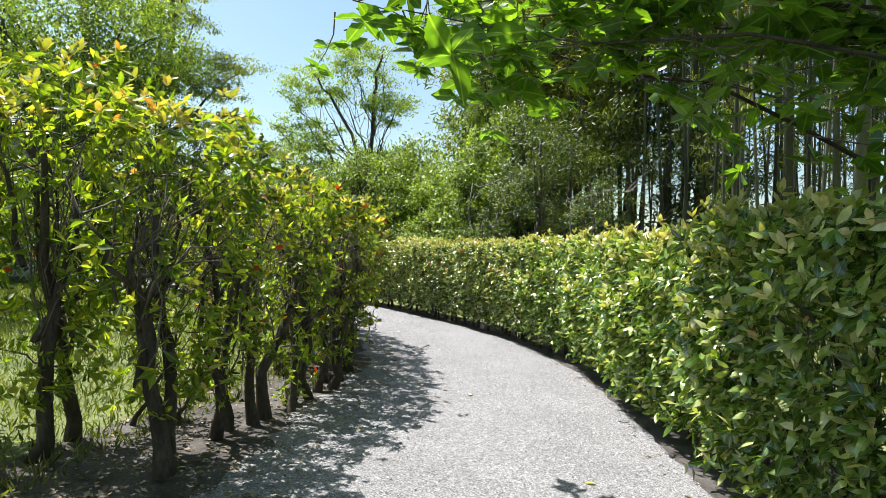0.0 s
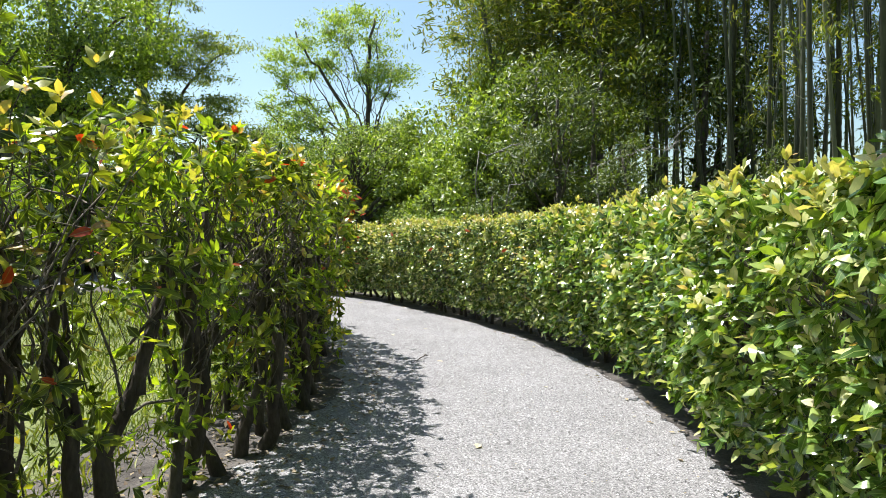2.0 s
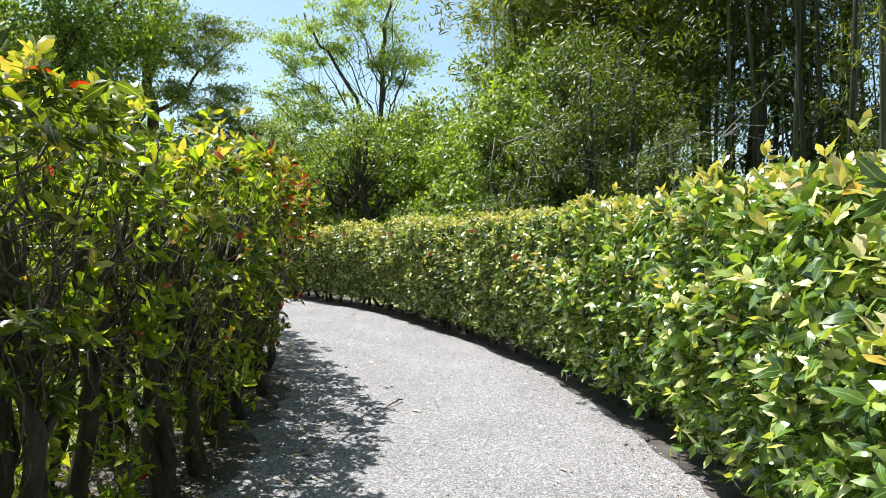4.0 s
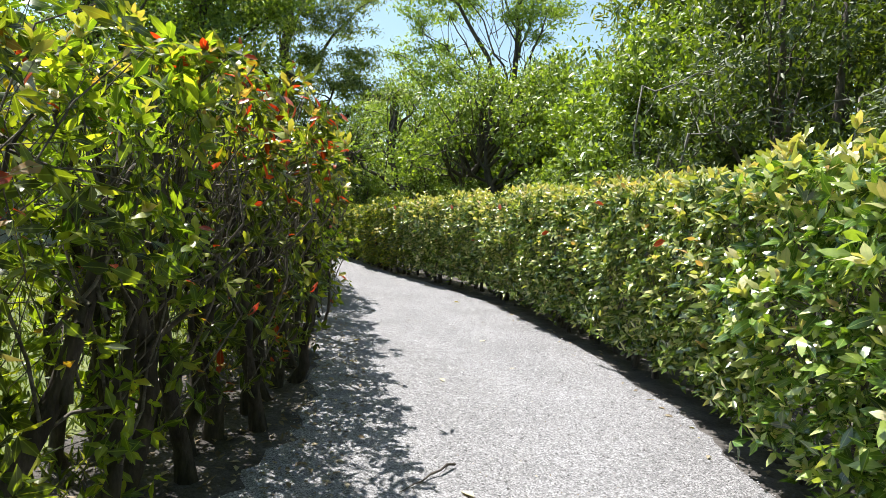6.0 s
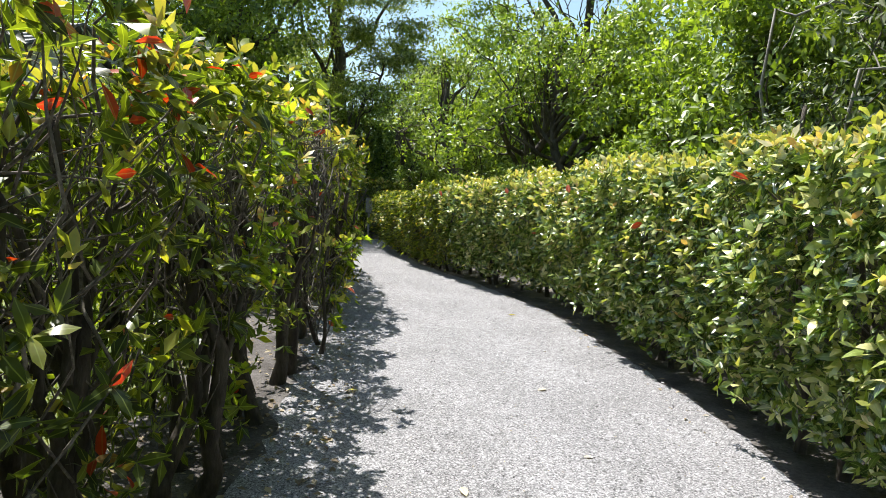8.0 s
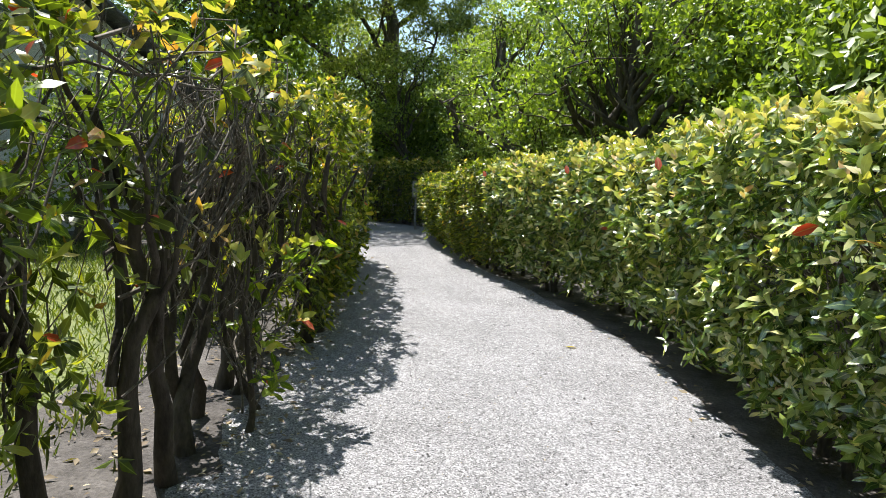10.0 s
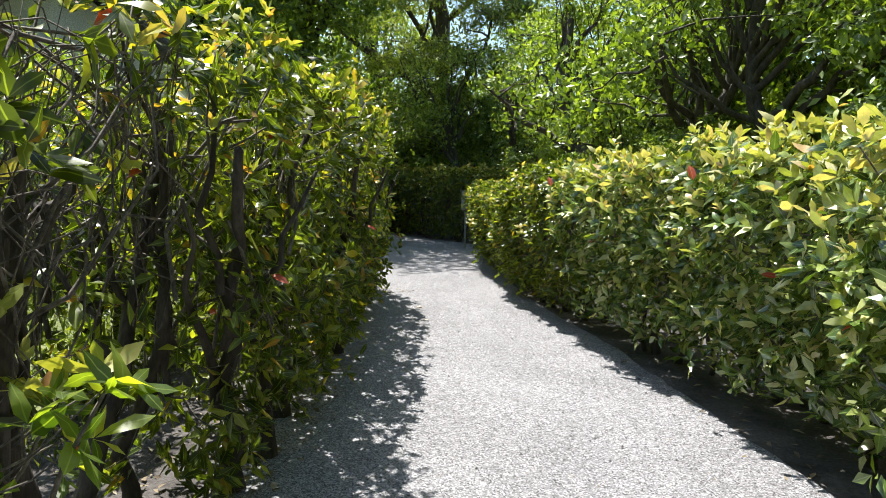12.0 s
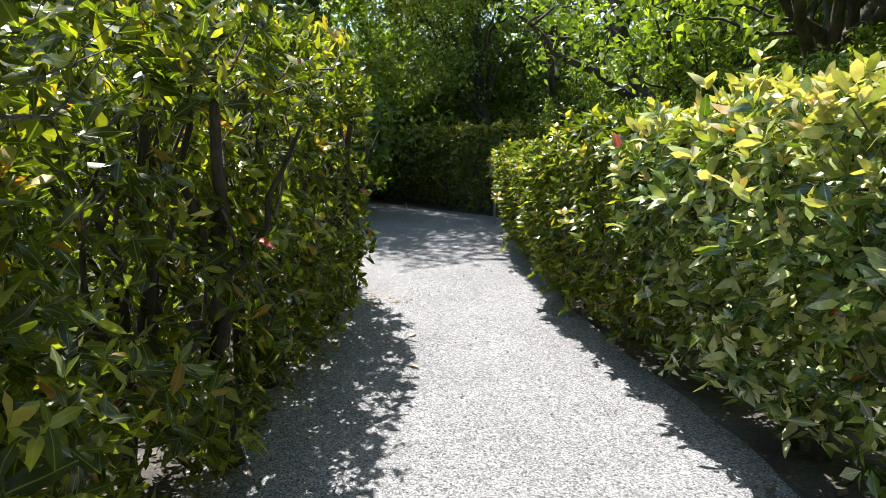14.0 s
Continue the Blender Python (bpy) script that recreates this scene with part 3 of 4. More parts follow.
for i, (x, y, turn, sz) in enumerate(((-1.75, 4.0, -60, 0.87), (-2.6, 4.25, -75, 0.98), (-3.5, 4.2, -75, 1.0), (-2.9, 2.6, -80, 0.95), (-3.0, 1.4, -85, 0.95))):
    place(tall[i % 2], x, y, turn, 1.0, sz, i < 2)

# shade on this hedge is partly in the darkened leaf colour
far_hedge = [hedge_shrub(71 + i, 0.8, 0.9, 1.75, HEDGE_C, n_out=330, n_in=100, leaf=0.085, red=0, detail=False, label="evergreen shrub in the hedge across the bend, leaves coloured dark for shade",
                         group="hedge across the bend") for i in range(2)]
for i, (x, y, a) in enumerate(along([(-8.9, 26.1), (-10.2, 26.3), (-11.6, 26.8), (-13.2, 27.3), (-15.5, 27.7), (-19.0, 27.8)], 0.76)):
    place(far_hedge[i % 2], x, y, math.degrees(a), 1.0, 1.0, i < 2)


# ---------------------------------------------------------------- trees
def clump_leaves(rng, centres, radius, count, size, ratio, flat, name, droop=0.15, outward=None):
    n = len(centres)
    off = rng.normal(0, 0.55, (n, count, 3)) * np.asarray(radius)[:, None, None] * np.array([1, 1, flat])
    P = (centres[:, None] + off).reshape(-1, 3)
    A = rng.normal(0, 1, P.shape) + np.array([0, 0, -0.25])
    N = rng.normal(0, 0.45, P.shape) + np.array([0, 0, 0.7]) + 0.9 * unit(off.reshape(-1, 3))
    if outward is not None:
        N += 0.7 * np.repeat(outward, count, 0)
    L = size * rng.uniform(0.65, 1.35, len(P))
    return leaf_mesh(name, P, A, N, L, ratio, False, droop)


def tree(name, seed, at, trunk, r, crowns, clump=0.6, count=70, size=0.12, ratio=0.5, flat=0.6, leaf=THICKET, bark=DARK_BARK, limbs=8,
         label="", category="tree", group="", sides=7, shell=0.55, sprigs=40, limb_r=1.0):
    """Trunk through the given points, crowns as lobes (x, y, z, rx, ry, rz, clumps) relative to the foot, limbs out to the lobes."""
    rng = np.random.default_rng(seed)
    root = new(name)
    root.matrix_basis = Matrix.Translation(at)
    pts = np.asarray(trunk, float)
    s = np.linspace(0, len(pts) - 1, 14)
    tr = np.stack([np.interp(s, np.arange(len(pts)), pts[:, i]) for i in range(3)], 1)
    tr[1:-1] += rng.normal(0, r * 0.35, (12, 3)) * np.array([1, 1, 0.2])
    rad = np.linspace(r, r * 0.35, 14)
    rad[0] *= 1.35
    part("trunk", tube_mesh("trunk", [(tr, rad)], sides), bark, root)
    centres = []
    for x, y, z, rx, ry, rz, n in crowns:
        d = unit(rng.normal(0, 1, (n, 3)))
        q = rng.uniform(shell, 1.0, (n, 1)) ** 0.6 * rng.uniform(0.82, 1.12, (n, 1))
        centres.append(np.array([x, y, z]) + d * q * np.array([rx, ry, rz]))
    centres = np.concatenate(centres)
    rads = clump * rng.uniform(0.6, 1.35, len(centres))
    heart = centres.mean(0)
    part("crown", clump_leaves(rng, centres, rads, count, size, ratio, flat, "crown", outward=unit(centres - heart)), leaf, root)
    thin = []
    for i in range(limbs):
        c = centres[rng.integers(len(centres))]
        k = int(np.clip(np.interp(c[2] * 0.7, tr[:, 2], np.arange(14)), 4, 13))
        line = bent(rng, tr[k], c, 9, 0.13, -0.04)
        lr = rad[k] * rng.uniform(0.35, 0.6) * limb_r
        part("limb", tube_mesh("limb", [(line, np.linspace(lr, lr * 0.25, 9))], 6), bark, root)
        for j in range(max(1, sprigs // max(limbs, 1))):
            near = centres[np.argsort(np.linalg.norm(centres - line[6], axis=1))[rng.integers(min(14, len(centres)))]]
            a = line[rng.integers(3, 9)]
            thin.append((bent(rng, a, near, 5, 0.13), np.linspace(lr * 0.3, lr * 0.08, 5)))
    if thin:
        tagged(part("branchwork", tube_mesh("branchwork", thin, 4), bark, root), kind="stuff")
    return tagged(root, label, category, group)


# feathery forked tree beyond the bend
tree("feathery_tree", 101, (-3.3, 26.3, 0), [(0, 0, -0.1), (0.1, 0, 3), (0, 0, 6), (-0.1, 0.1, 8.3), (0.2, 0.1, 10)], 0.13,
     [(-0.6, 0, 9.2, 1.9, 1.6, 1.0, 34), (-2.6, -0.5, 8.0, 1.6, 1.4, 0.9, 30), (-2.8, 0, 6.2, 1.7, 1.5, 0.7, 30), (0.8, 0, 7.4, 1.1, 1.2, 0.8, 22),
      (-1.2, 0.2, 5.0, 2.4, 1.8, 0.7, 24), (0.6, 0.3, 5.2, 1.2, 1.5, 0.8, 14), (-4.3, 0.3, 4.4, 1.6, 1.5, 0.7, 16)],
     clump=0.46, count=110, size=0.14, ratio=0.36, flat=0.38, leaf=FEATHER, limbs=20, shell=0.3, sprigs=150, limb_r=0.9,
     label="airy forked tree with feathery pale-green leaves against the sky")
leaning = bent(np.random.default_rng(3), (-3.25, 26.3, 4.6), (-4.8, 25.6, 7.3), 6, 0.05)
leaning = np.concatenate([leaning, bent(np.random.default_rng(4), (-4.8, 25.6, 7.3), (-5.9, 25.4, 9.0), 6, 0.12)[1:]])
limb = part("limb", tube_mesh("limb", [(leaning - np.array([-3.3, 26.3, 0]), np.linspace(0.085, 0.03, 11))], 7), DARK_BARK, bpy.data.objects["feathery_tree"])

# layered conifer-like tree and broad tree over the left hedge
boughs = [(3.0, -1.4, 7.2, 2.9, 2.0, 0.5, 44), (4.6, -1.6, 6.0, 2.6, 1.8, 0.5, 40), (1.5, -1.6, 8.8, 3.2, 2.0, 0.6, 44), (2.6, -1.0, 10.2, 2.4, 1.8, 0.5, 34), (0.6, -1.0, 12.2, 2.6, 1.8, 0.6, 34),
          (-1.8, -1.8, 7.0, 3.0, 2.4, 0.6, 36), (-2.6, -1, 9.8, 2.8, 2.2, 0.6, 34), (0, 0, 14.2, 2.2, 1.8, 0.8, 28), (0, 0, 16.4, 1.5, 1.4, 1.0, 20), (1.4, -2.0, 5.2, 3.2, 1.8, 0.5, 36), (-0.5, -1, 3.6, 3.4, 2, 0.8, 40)]
tree("layered_tree", 111, (-14.6, 31.5, 0), [(0, 0, -0.1), (0.2, 0, 5), (0, 0.1, 10), (0, 0, 14)], 0.34, [(*b[:6], int(b[6] * 1.15)) for b in boughs], clump=0.5, count=85, size=0.17, ratio=0.3, flat=0.35,
     leaf=CONIFER, limbs=16, sprigs=60, shell=0.2, label="tall dark tree with layered drooping boughs behind the hedge")
tree("broad_tree", 121, (-16.2, 26.8, 0), [(0, 0, -0.1), (0.2, 0, 5), (0.4, 0.1, 9), (0, 0, 12)], 0.4,
     [(0, 0, 9.5, 4.2, 3.6, 3.2, 150), (3.2, -1, 9.6, 2.6, 2.2, 2.2, 80), (-2, -1, 7, 2.6, 2.2, 1.8, 50), (1.5, -1, 6.5, 3.0, 2, 1.6, 60)], clump=0.75, count=90, size=0.17, leaf=OAK, limbs=12,
     label="tall broad-leaved tree with a dense rounded crown")
tree("broad_tree", 123, (-19.0, 33.0, 0), [(0, 0, -0.1), (0.2, 0, 4), (-0.4, 0.1, 8), (0, 0, 10)], 0.36,
     [(0, 0.5, 6.4, 2.8, 2.6, 2.2, 80), (-2.2, 1, 4.2, 2.2, 2.0, 1.6, 50), (1.8, 0.8, 3.4, 1.6, 1.6, 1.6, 40)], clump=0.75, count=80, size=0.17, leaf=OAK, limbs=10,
     label="broad-leaved tree with a full crown past the lawn")
tree("broad_tree", 125, (-18.5, 24.5, 0), [(0, 0, -0.1), (0.2, 0, 5), (0.4, 0.1, 9), (0, 0, 11)], 0.36,
     [(0, 0, 7.5, 4.4, 3.6, 3.4, 120), (3, -1, 4.2, 2.4, 2.2, 1.8, 60)], clump=0.8, count=80, size=0.18, leaf=OAK, limbs=12,
     label="shady broad-leaved tree past the bend of the path")

def lobes(seed, n, spread, z0, z1, r0, r1, clumps):
    """Rounded lobes of a bush, stacked unevenly, narrower above."""
    rng = np.random.default_rng(seed)
    out = []
    for k in range(n):
        z = z0 + (z1 - z0) * (k + 0.5) / n
        a, q = rng.uniform(0, 2 * np.pi), spread * rng.uniform(0.35, 1.0) * (1.1 - 0.6 * (z - z0) / (z1 - z0))
        r = rng.uniform(r0, r1)
        out.append((q * math.cos(a), q * math.sin(a), z, r, r, r * 0.8, clumps))
    return out


# thicket behind the right hedge
thick = []
for i in range(4):
    thick.append(tree("thicket_bush", 131 + i, (0, 0, 0), [(0, 0, -0.1), (0.15, 0.1, 1.0), (0.1, -0.1, 2.2), (0, 0, 3.2)], 0.09,
                      lobes(131 + i, 11, 1.15, 1.1, 3.7, 0.55, 0.85, 11), clump=0.27, count=76, size=0.10, shell=0.7,
                      leaf=THICKET, limbs=9, sprigs=36, label="bright-green bush of a wild thicket behind the hedge", category="bush", group="thicket behind the hedge"))
rb = random.Random(9)
first = set()


def scatter(variants, spots):
    for x, y, s in spots:
        unused = [v for v in variants if v.name not in first]
        ob = unused[0] if unused else variants[rb.randrange(len(variants))]
        m = pose(x, y, 0, 0, 0, rb.uniform(0, 360)) @ Matrix.Diagonal((s * rb.uniform(0.95, 1.1), s, s * rb.uniform(0.94, 1.08), 1))
        if ob.name in first:
            copy_thing(ob, m)
        else:
            ob.matrix_basis = m
            first.add(ob.name)


scatter(thick, [(-3.3, 24.0, 1.05), (-4.4, 25.6, 1.1), (-5.8, 27.2, 1.1), (-7.2, 28.8, 1.15), (-1.9, 22.6, 1.05), (-0.9, 21.0, 1.0), (-0.2, 19.4, 0.95), (-9.6, 29.2, 1.1), (-11.6, 30.2, 1.1),
                (-3.0, 24.6, 1.15), (-5.2, 27.2, 1.2), (-1.2, 22.8, 1.2), (0.6, 20.8, 1.2), (-13.8, 31.4, 1.1), (-3.5, 21.5, 0.55), (-5.1, 23.0, 0.55), (-6.7, 24.9, 0.6), (-1.3, 20.2, 0.6), (-8.2, 26.6, 0.6), (-0.8, 25.4, 1.3), (1.6, 23.2, 1.6), (-7.4, 30.4, 1.2), (0.5, 17.6, 1.0), (1.9, 19.2, 1.3)])
scrub = []
for i in range(3):
    scrub.append(tree("scrub_tree", 151 + i, (0, 0, 0), [(0, 0, -0.1), (0.1, 0.1, 1.4), (-0.1, 0, 3), (0, 0, 4.4)], 0.10,
                      lobes(151 + i, 10, 1.2, 0.9, 4.6, 0.5, 0.8, 11), clump=0.29, count=46, size=0.115, ratio=0.35, shell=0.6, leaf=OLIVE, limbs=9, sprigs=50,
                      label="olive-green scrubby tree with small leaves and bare twigs", group="scrub by the grove"))
scatter(scrub, [(2.2, 15.6, 0.95), (3.2, 17.0, 1.1), (3.2, 14.2, 0.72), (1.4, 17.2, 1.0), (3.9, 19.2, 1.3), (2.9, 21.4, 1.4), (0.9, 15.9, 0.8), (2.2, 18.6, 1.3)])

scatter(scrub, [(7.0, 20.2, 1.6), (6.4, 14.6, 0.7), (9.0, 22.6, 1.6)])

# gnarled trees just behind the hedge at the bend
for seed, at, lean in ((181, (-5.4, 23.6, 0), -0.9), (183, (-2.5, 21.6, 0), -0.5), (185, (-8.6, 26.8, 0), -0.6), (186, (-4.0, 22.4, 0), 0.7), (188, (-11.4, 28.3, 0), -0.7), (190, (-13.6, 29.0, 0), 0.6)):
    tree("gnarled_tree", seed, at, [(0.5, 0, -0.1), (0.35, 0, 1.2), (lean * 0.5, 0.2, 2.0), (lean, 0.1, 2.9), (lean * 0.8, 0, 4.2)], 0.15,
         lobes(seed, 11, 1.7, 2.5, 5.0, 0.5, 0.8, 9), clump=0.33, count=46, size=0.10, leaf=THICKET, limbs=11, sprigs=64, shell=0.4, limb_r=1.3,
         label="gnarled dark-stemmed tree with light-green leaves behind the hedge", group="gnarled trees at the bend")

# unseen trees added behind and beside the start of the walk to block skylight
grove = []
for i in range(2):
    grove.append(tree("unseen_tree", 187 + i, (0, 0, 0), [(0, 0, -0.1), (0.2, 0.1, 2.2), (0.1, -0.1, 4.4), (0, 0, 6.6)], 0.24,
                      lobes(187 + i, 12, 2.6, 2.8, 8.6, 1.1, 1.7, 12), clump=0.6, count=50, size=0.2, leaf=OAK, limbs=9, shell=0.5,
                      label="unseen leafy tree with a spreading crown, added to block skylight", group="trees round the garden"))
scatter(grove, [(-6.5, -7.5, 1.1), (0.5, -10.5, 1.2), (6.5, -7.0, 1.1), (9.0, -1.5, 1.1), (8.6, 3.4, 1.0), (-12.5, -3.0, 1.2), (-15.5, 4.0, 1.2), (-17.0, 10.5, 1.2), (13.5, 2.5, 1.3)])

# bushes on the lawn side, and a house
bush = []
for i in range(2):
    bush.append(tree("garden_bush", 191 + i, (0, 0, 0), [(0, 0, -0.1), (0.05, 0.1, 0.6), (0.1, 0, 1.2), (0, 0, 1.8)], 0.08,
                     lobes(191 + i, 8, 0.9, 0.6, 2.3, 0.5, 0.8, 10), clump=0.34, count=60, size=0.11, leaf=OAK, limbs=6, sprigs=20,
                     label="rounded dark-green garden bush on the lawn", category="bush", group="bushes on the lawn"))
scatter(bush, [(-9.0, 7.0, 1.2), (-11.0, 9.5, 1.3), (-9.6, 12.2, 1.1), (-9.4, 10.6, 1.2), (-8.2, 4.2, 1.2), (-12.4, 12.0, 1.5), (-7.8, 1.6, 1.2), (-13.0, 24.0, 1.3), (-17, 21.8, 1.5), (-11.4, 17.6, 0.9)])


scatter(bush, [(-13.2, 27.6, 1.2), (-17.4, 26.4, 1.3), (-19.8, 26.0, 1.5), (-16.4, 30.6, 1.6), (-20.5, 30.0, 2.0), (-12.0, 30.6, 1.3)])


def shed():
    """A low dark garden shed of upright boards."""
    hut = new("garden_shed")
    hut.matrix_basis = pose(-15.4, 28.6, 0, 0, 0, 43)
    for side, (x0, y0, dx, dy, n) in enumerate(((-1.6, -1.0, 1, 0, 16), (-1.6, 1.0, 1, 0, 16), (-1.6, -1.0, 0, 1, 10), (1.6, -1.0, 0, 1, 10))):
        for k in range(n):
            bm = bmesh.new()
            c = (x0 + dx * (k + 0.5) * 0.2, y0 + dy * (k + 0.5) * 0.2, 1.1)
            bmesh.ops.create_cube(bm, size=1, matrix=Matrix.Translation(c) @ Matrix.Diagonal((0.19 if dx else 0.03, 0.19 if dy else 0.03, 2.3, 1)))
            part("board", bm, BOARD, hut)
    bm = bmesh.new()
    bmesh.ops.create_cube(bm, size=1, matrix=Matrix.Translation((0, 0, 2.36)) @ pose(0, 0, 0, 7, 0, 0) @ Matrix.Diagonal((3.9, 2.9, 0.09, 1)))
    bmesh.ops.bevel(bm, geom=bm.edges[:], offset=0.015, segments=1, affect="EDGES")
    part("roof", bm, BOARD, hut)
    return tagged(hut, "low dark-brown board shed under the trees", "shed")


shed()


def garden_wall():
    """A low pale rendered wall with a coping, half hidden by the gnarled trees."""
    home = new("garden_wall")
    home.matrix_basis = pose(-13.0, 30.6, 0, 0, 0, 37)
    for name, w, d, z0, z1, mat in (("wall_face", 4.4, 0.2, -0.05, 2.3, PLASTER), ("coping", 4.6, 0.32, 2.3, 2.4, ROOF_TILE)):
        bm = bmesh.new()
        bmesh.ops.create_cube(bm, size=1, matrix=Matrix.Translation((0, 0, (z0 + z1) / 2)) @ Matrix.Diagonal((w, d, z1 - z0, 1)))
        bmesh.ops.bevel(bm, geom=bm.edges[:], offset=0.012, segments=1, affect="EDGES")
        part(name, bm, mat, home)
    return tagged(home, "pale rendered garden wall in shade behind the trees", "wall")


def small_sign():
    """A small pale board on a thin stake beside the hedge."""
    sign = new("small_sign")
    sign.matrix_basis = pose(-9.15, 25.15, 0, 0, 0, 37)
    for name, w, d, z0, z1, mat in (("stake", 0.05, 0.05, -0.1, 0.86, DEAD_WOOD), ("board", 0.2, 0.025, 0.84, 1.27, DEAD_WOOD)):
        bm = bmesh.new()
        bmesh.ops.create_cube(bm, size=1, matrix=Matrix.Translation((0, 0 if name == "stake" else -0.04, (z0 + z1) / 2)) @ Matrix.Diagonal((w, d, z1 - z0, 1)))
        bmesh.ops.bevel(bm, geom=bm.edges[:], offset=0.006, segments=1, affect="EDGES")
        part(name, bm, mat, sign)
    return tagged(sign, "small pale board on a wooden stake beside the hedge", "sign")


garden_wall()
small_sign()


def house():
    home = new("house")
    home.matrix_basis = pose(-17.3, 18.6, 0, 0, 0, 6)
    w, d, h, top = 3.8, 3.2, 2.9, 4.9
    for name, x0, x1, y0, y1 in (("wall", -w, w, -d, -d + 0.15), ("wall", -w, w, d - 0.15, d), ("wall", -w, -w + 0.15, -d + 0.15, d - 0.15), ("wall", w - 0.15, w, -d + 0.15, d - 0.15)):
        bm = bmesh.new()
        bmesh.ops.create_cube(bm, size=1, matrix=Matrix.Translation(((x0 + x1) / 2, (y0 + y1) / 2, h / 2 - 0.05)) @ Matrix.Diagonal((x1 - x0, y1 - y0, h + 0.1, 1)))
        part(name, bm, PLASTER, home)
    courses = 14
    for side in (-1, 1):
        for k in range(courses):
            a, b = k / courses, (k + 1) / courses
            y0, y1 = side * (d + 0.6) * (1 - a), side * (d + 0.6) * (1 - b)
            z0, z1 = h - 0.1 + (top - h + 0.1) * a, h - 0.1 + (top - h + 0.1) * b
            bm = bmesh.new()
            vs = [bm.verts.new(p) for p in ((-w - 0.5, y0, z0), (w + 0.5, y0, z0), (w + 0.5, y1, z1 - 0.03), (-w - 0.5, y1, z1 - 0.03),
                                             (-w - 0.5, y0, z0 + 0.06), (w + 0.5, y0, z0 + 0.06), (w + 0.5, y1, z1 + 0.02), (-w - 0.5, y1, z1 + 0.02))]
            for q in ((0, 1, 2, 3), (4, 5, 6, 7), (0, 1, 5, 4), (1, 2, 6, 5), (2, 3, 7, 6), (3, 0, 4, 7)):
                bm.faces.new([vs[n] for n in q])
            bmesh.ops.recalc_face_normals(bm, faces=bm.faces)
            part("roof_course", bm, ROOF_TILE, home)
    for side in (-1, 1):
        bm = bmesh.new()
        vs = [bm.verts.new((side * (w - dx), y, z)) for dx in (0.0, 0.15) for y, z in ((-d, h), (d, h), (0, top - 0.12))]
        for q in ((0, 1, 2), (3, 4, 5), (0, 1, 4, 3), (1, 2, 5, 4), (2, 0, 3, 5)):
            bm.faces.new([vs[n] for n in q])
        bmesh.ops.recalc_face_normals(bm, faces=bm.faces)
        part("gable", bm, PLASTER, home)
    return tagged(home, "low pale house with a grey tiled roof behind the hedge", "house")


house()

# bamboo grove on the right
def bamboo(seed, low, clumps, label):
    """A culm with its joints, thin side branches and sprays of narrow leaves above the height low."""
    rng = np.random.default_rng(seed)
    root = new("bamboo")
    H = 12.5
    zz = np.arange(-0.1, H, 0.36)
    bend = rng.uniform(-0.6, 0.6, 2)
    line = np.stack([bend[0] * (zz / H) ** 2, bend[1] * (zz / H) ** 2, zz], 1)
    rr = 0.072 * (1 - 0.75 * zz / H)
    pts, rad = [], []
    for p, q in zip(line, rr):
        pts += [p, p + np.array([0, 0, 0.02])]
        rad += [q * 0.94, q * 1.12]
    part("culm", tube_mesh("culm", [(np.array(pts), np.array(rad))], 6), CULM, root)
    c = np.stack([rng.normal(0, 0.8, clumps), rng.normal(0, 0.8, clumps), low + (13.4 - low) * rng.random(clumps) ** 0.8], 1)
    part("foliage", clump_leaves(rng, c, np.full(clumps, 0.36), 34, 0.2, 0.2, 0.7, "foliage", 0.3), BAMBOO_LEAF, root)
    tagged(part("branchwork", tube_mesh("branchwork", [(bent(rng, (bend[0] * (p[2] / H) ** 2, bend[1] * (p[2] / H) ** 2, p[2] - 0.5), p, 4, 0.1), np.linspace(0.012, 0.004, 4)) for p in c[:24]], 3), CULM, root), kind="stuff")
    return tagged(root, label, "bamboo", "bamboo grove")


bam = [bamboo(170 + i, 8.4, 40, "tall straight bamboo with a grey-green culm in a dark grove") for i in range(4)]
rim = [bamboo(176 + i, 4.4, 62, "leafy yellow-green bamboo leaning at the rim of the grove") for i in range(3)]


def plant(variants, count, x0, x1, y0, y1, inside, lean):
    spots = []
    while len(spots) < count:
        x, y = rb.uniform(x0, x1), rb.uniform(y0, y1)
        if inside(x, y) and all((x - a) ** 2 + (y - b) ** 2 > 0.28 for a, b in spots):
            spots.append((x, y))
    for i, (x, y) in enumerate(spots):
        m = pose(x, y, 0, rb.uniform(-2.5, 2.5), rb.uniform(-lean, lean * 0.3), 0) @ pose(0, 0, 0, 0, 0, rb.uniform(0, 360)) @ Matrix.Diagonal((*(rb.uniform(0.65, 1.35),) * 2, rb.uniform(0.85, 1.1), 1))
        if i < len(variants):
            variants[i].matrix_basis = m
        else:
            copy_thing(variants[i % len(variants)], m)


plant(bam + rim[:1], 104, 5.2, 15.0, 9.0, 24.0, lambda x, y: x > np.interp(y, [8, 13, 16, 25], [5.6, 5.3, 5.6, 6.5]) and x < 0.45 * y + 5.5, 6.0)
plant(rim[1:], 50, 0.4, 8.5, 20.5, 30.0, lambda x, y: x > np.interp(y, [20, 24, 30], [3.4, 1.6, 0.5]), 9.0)

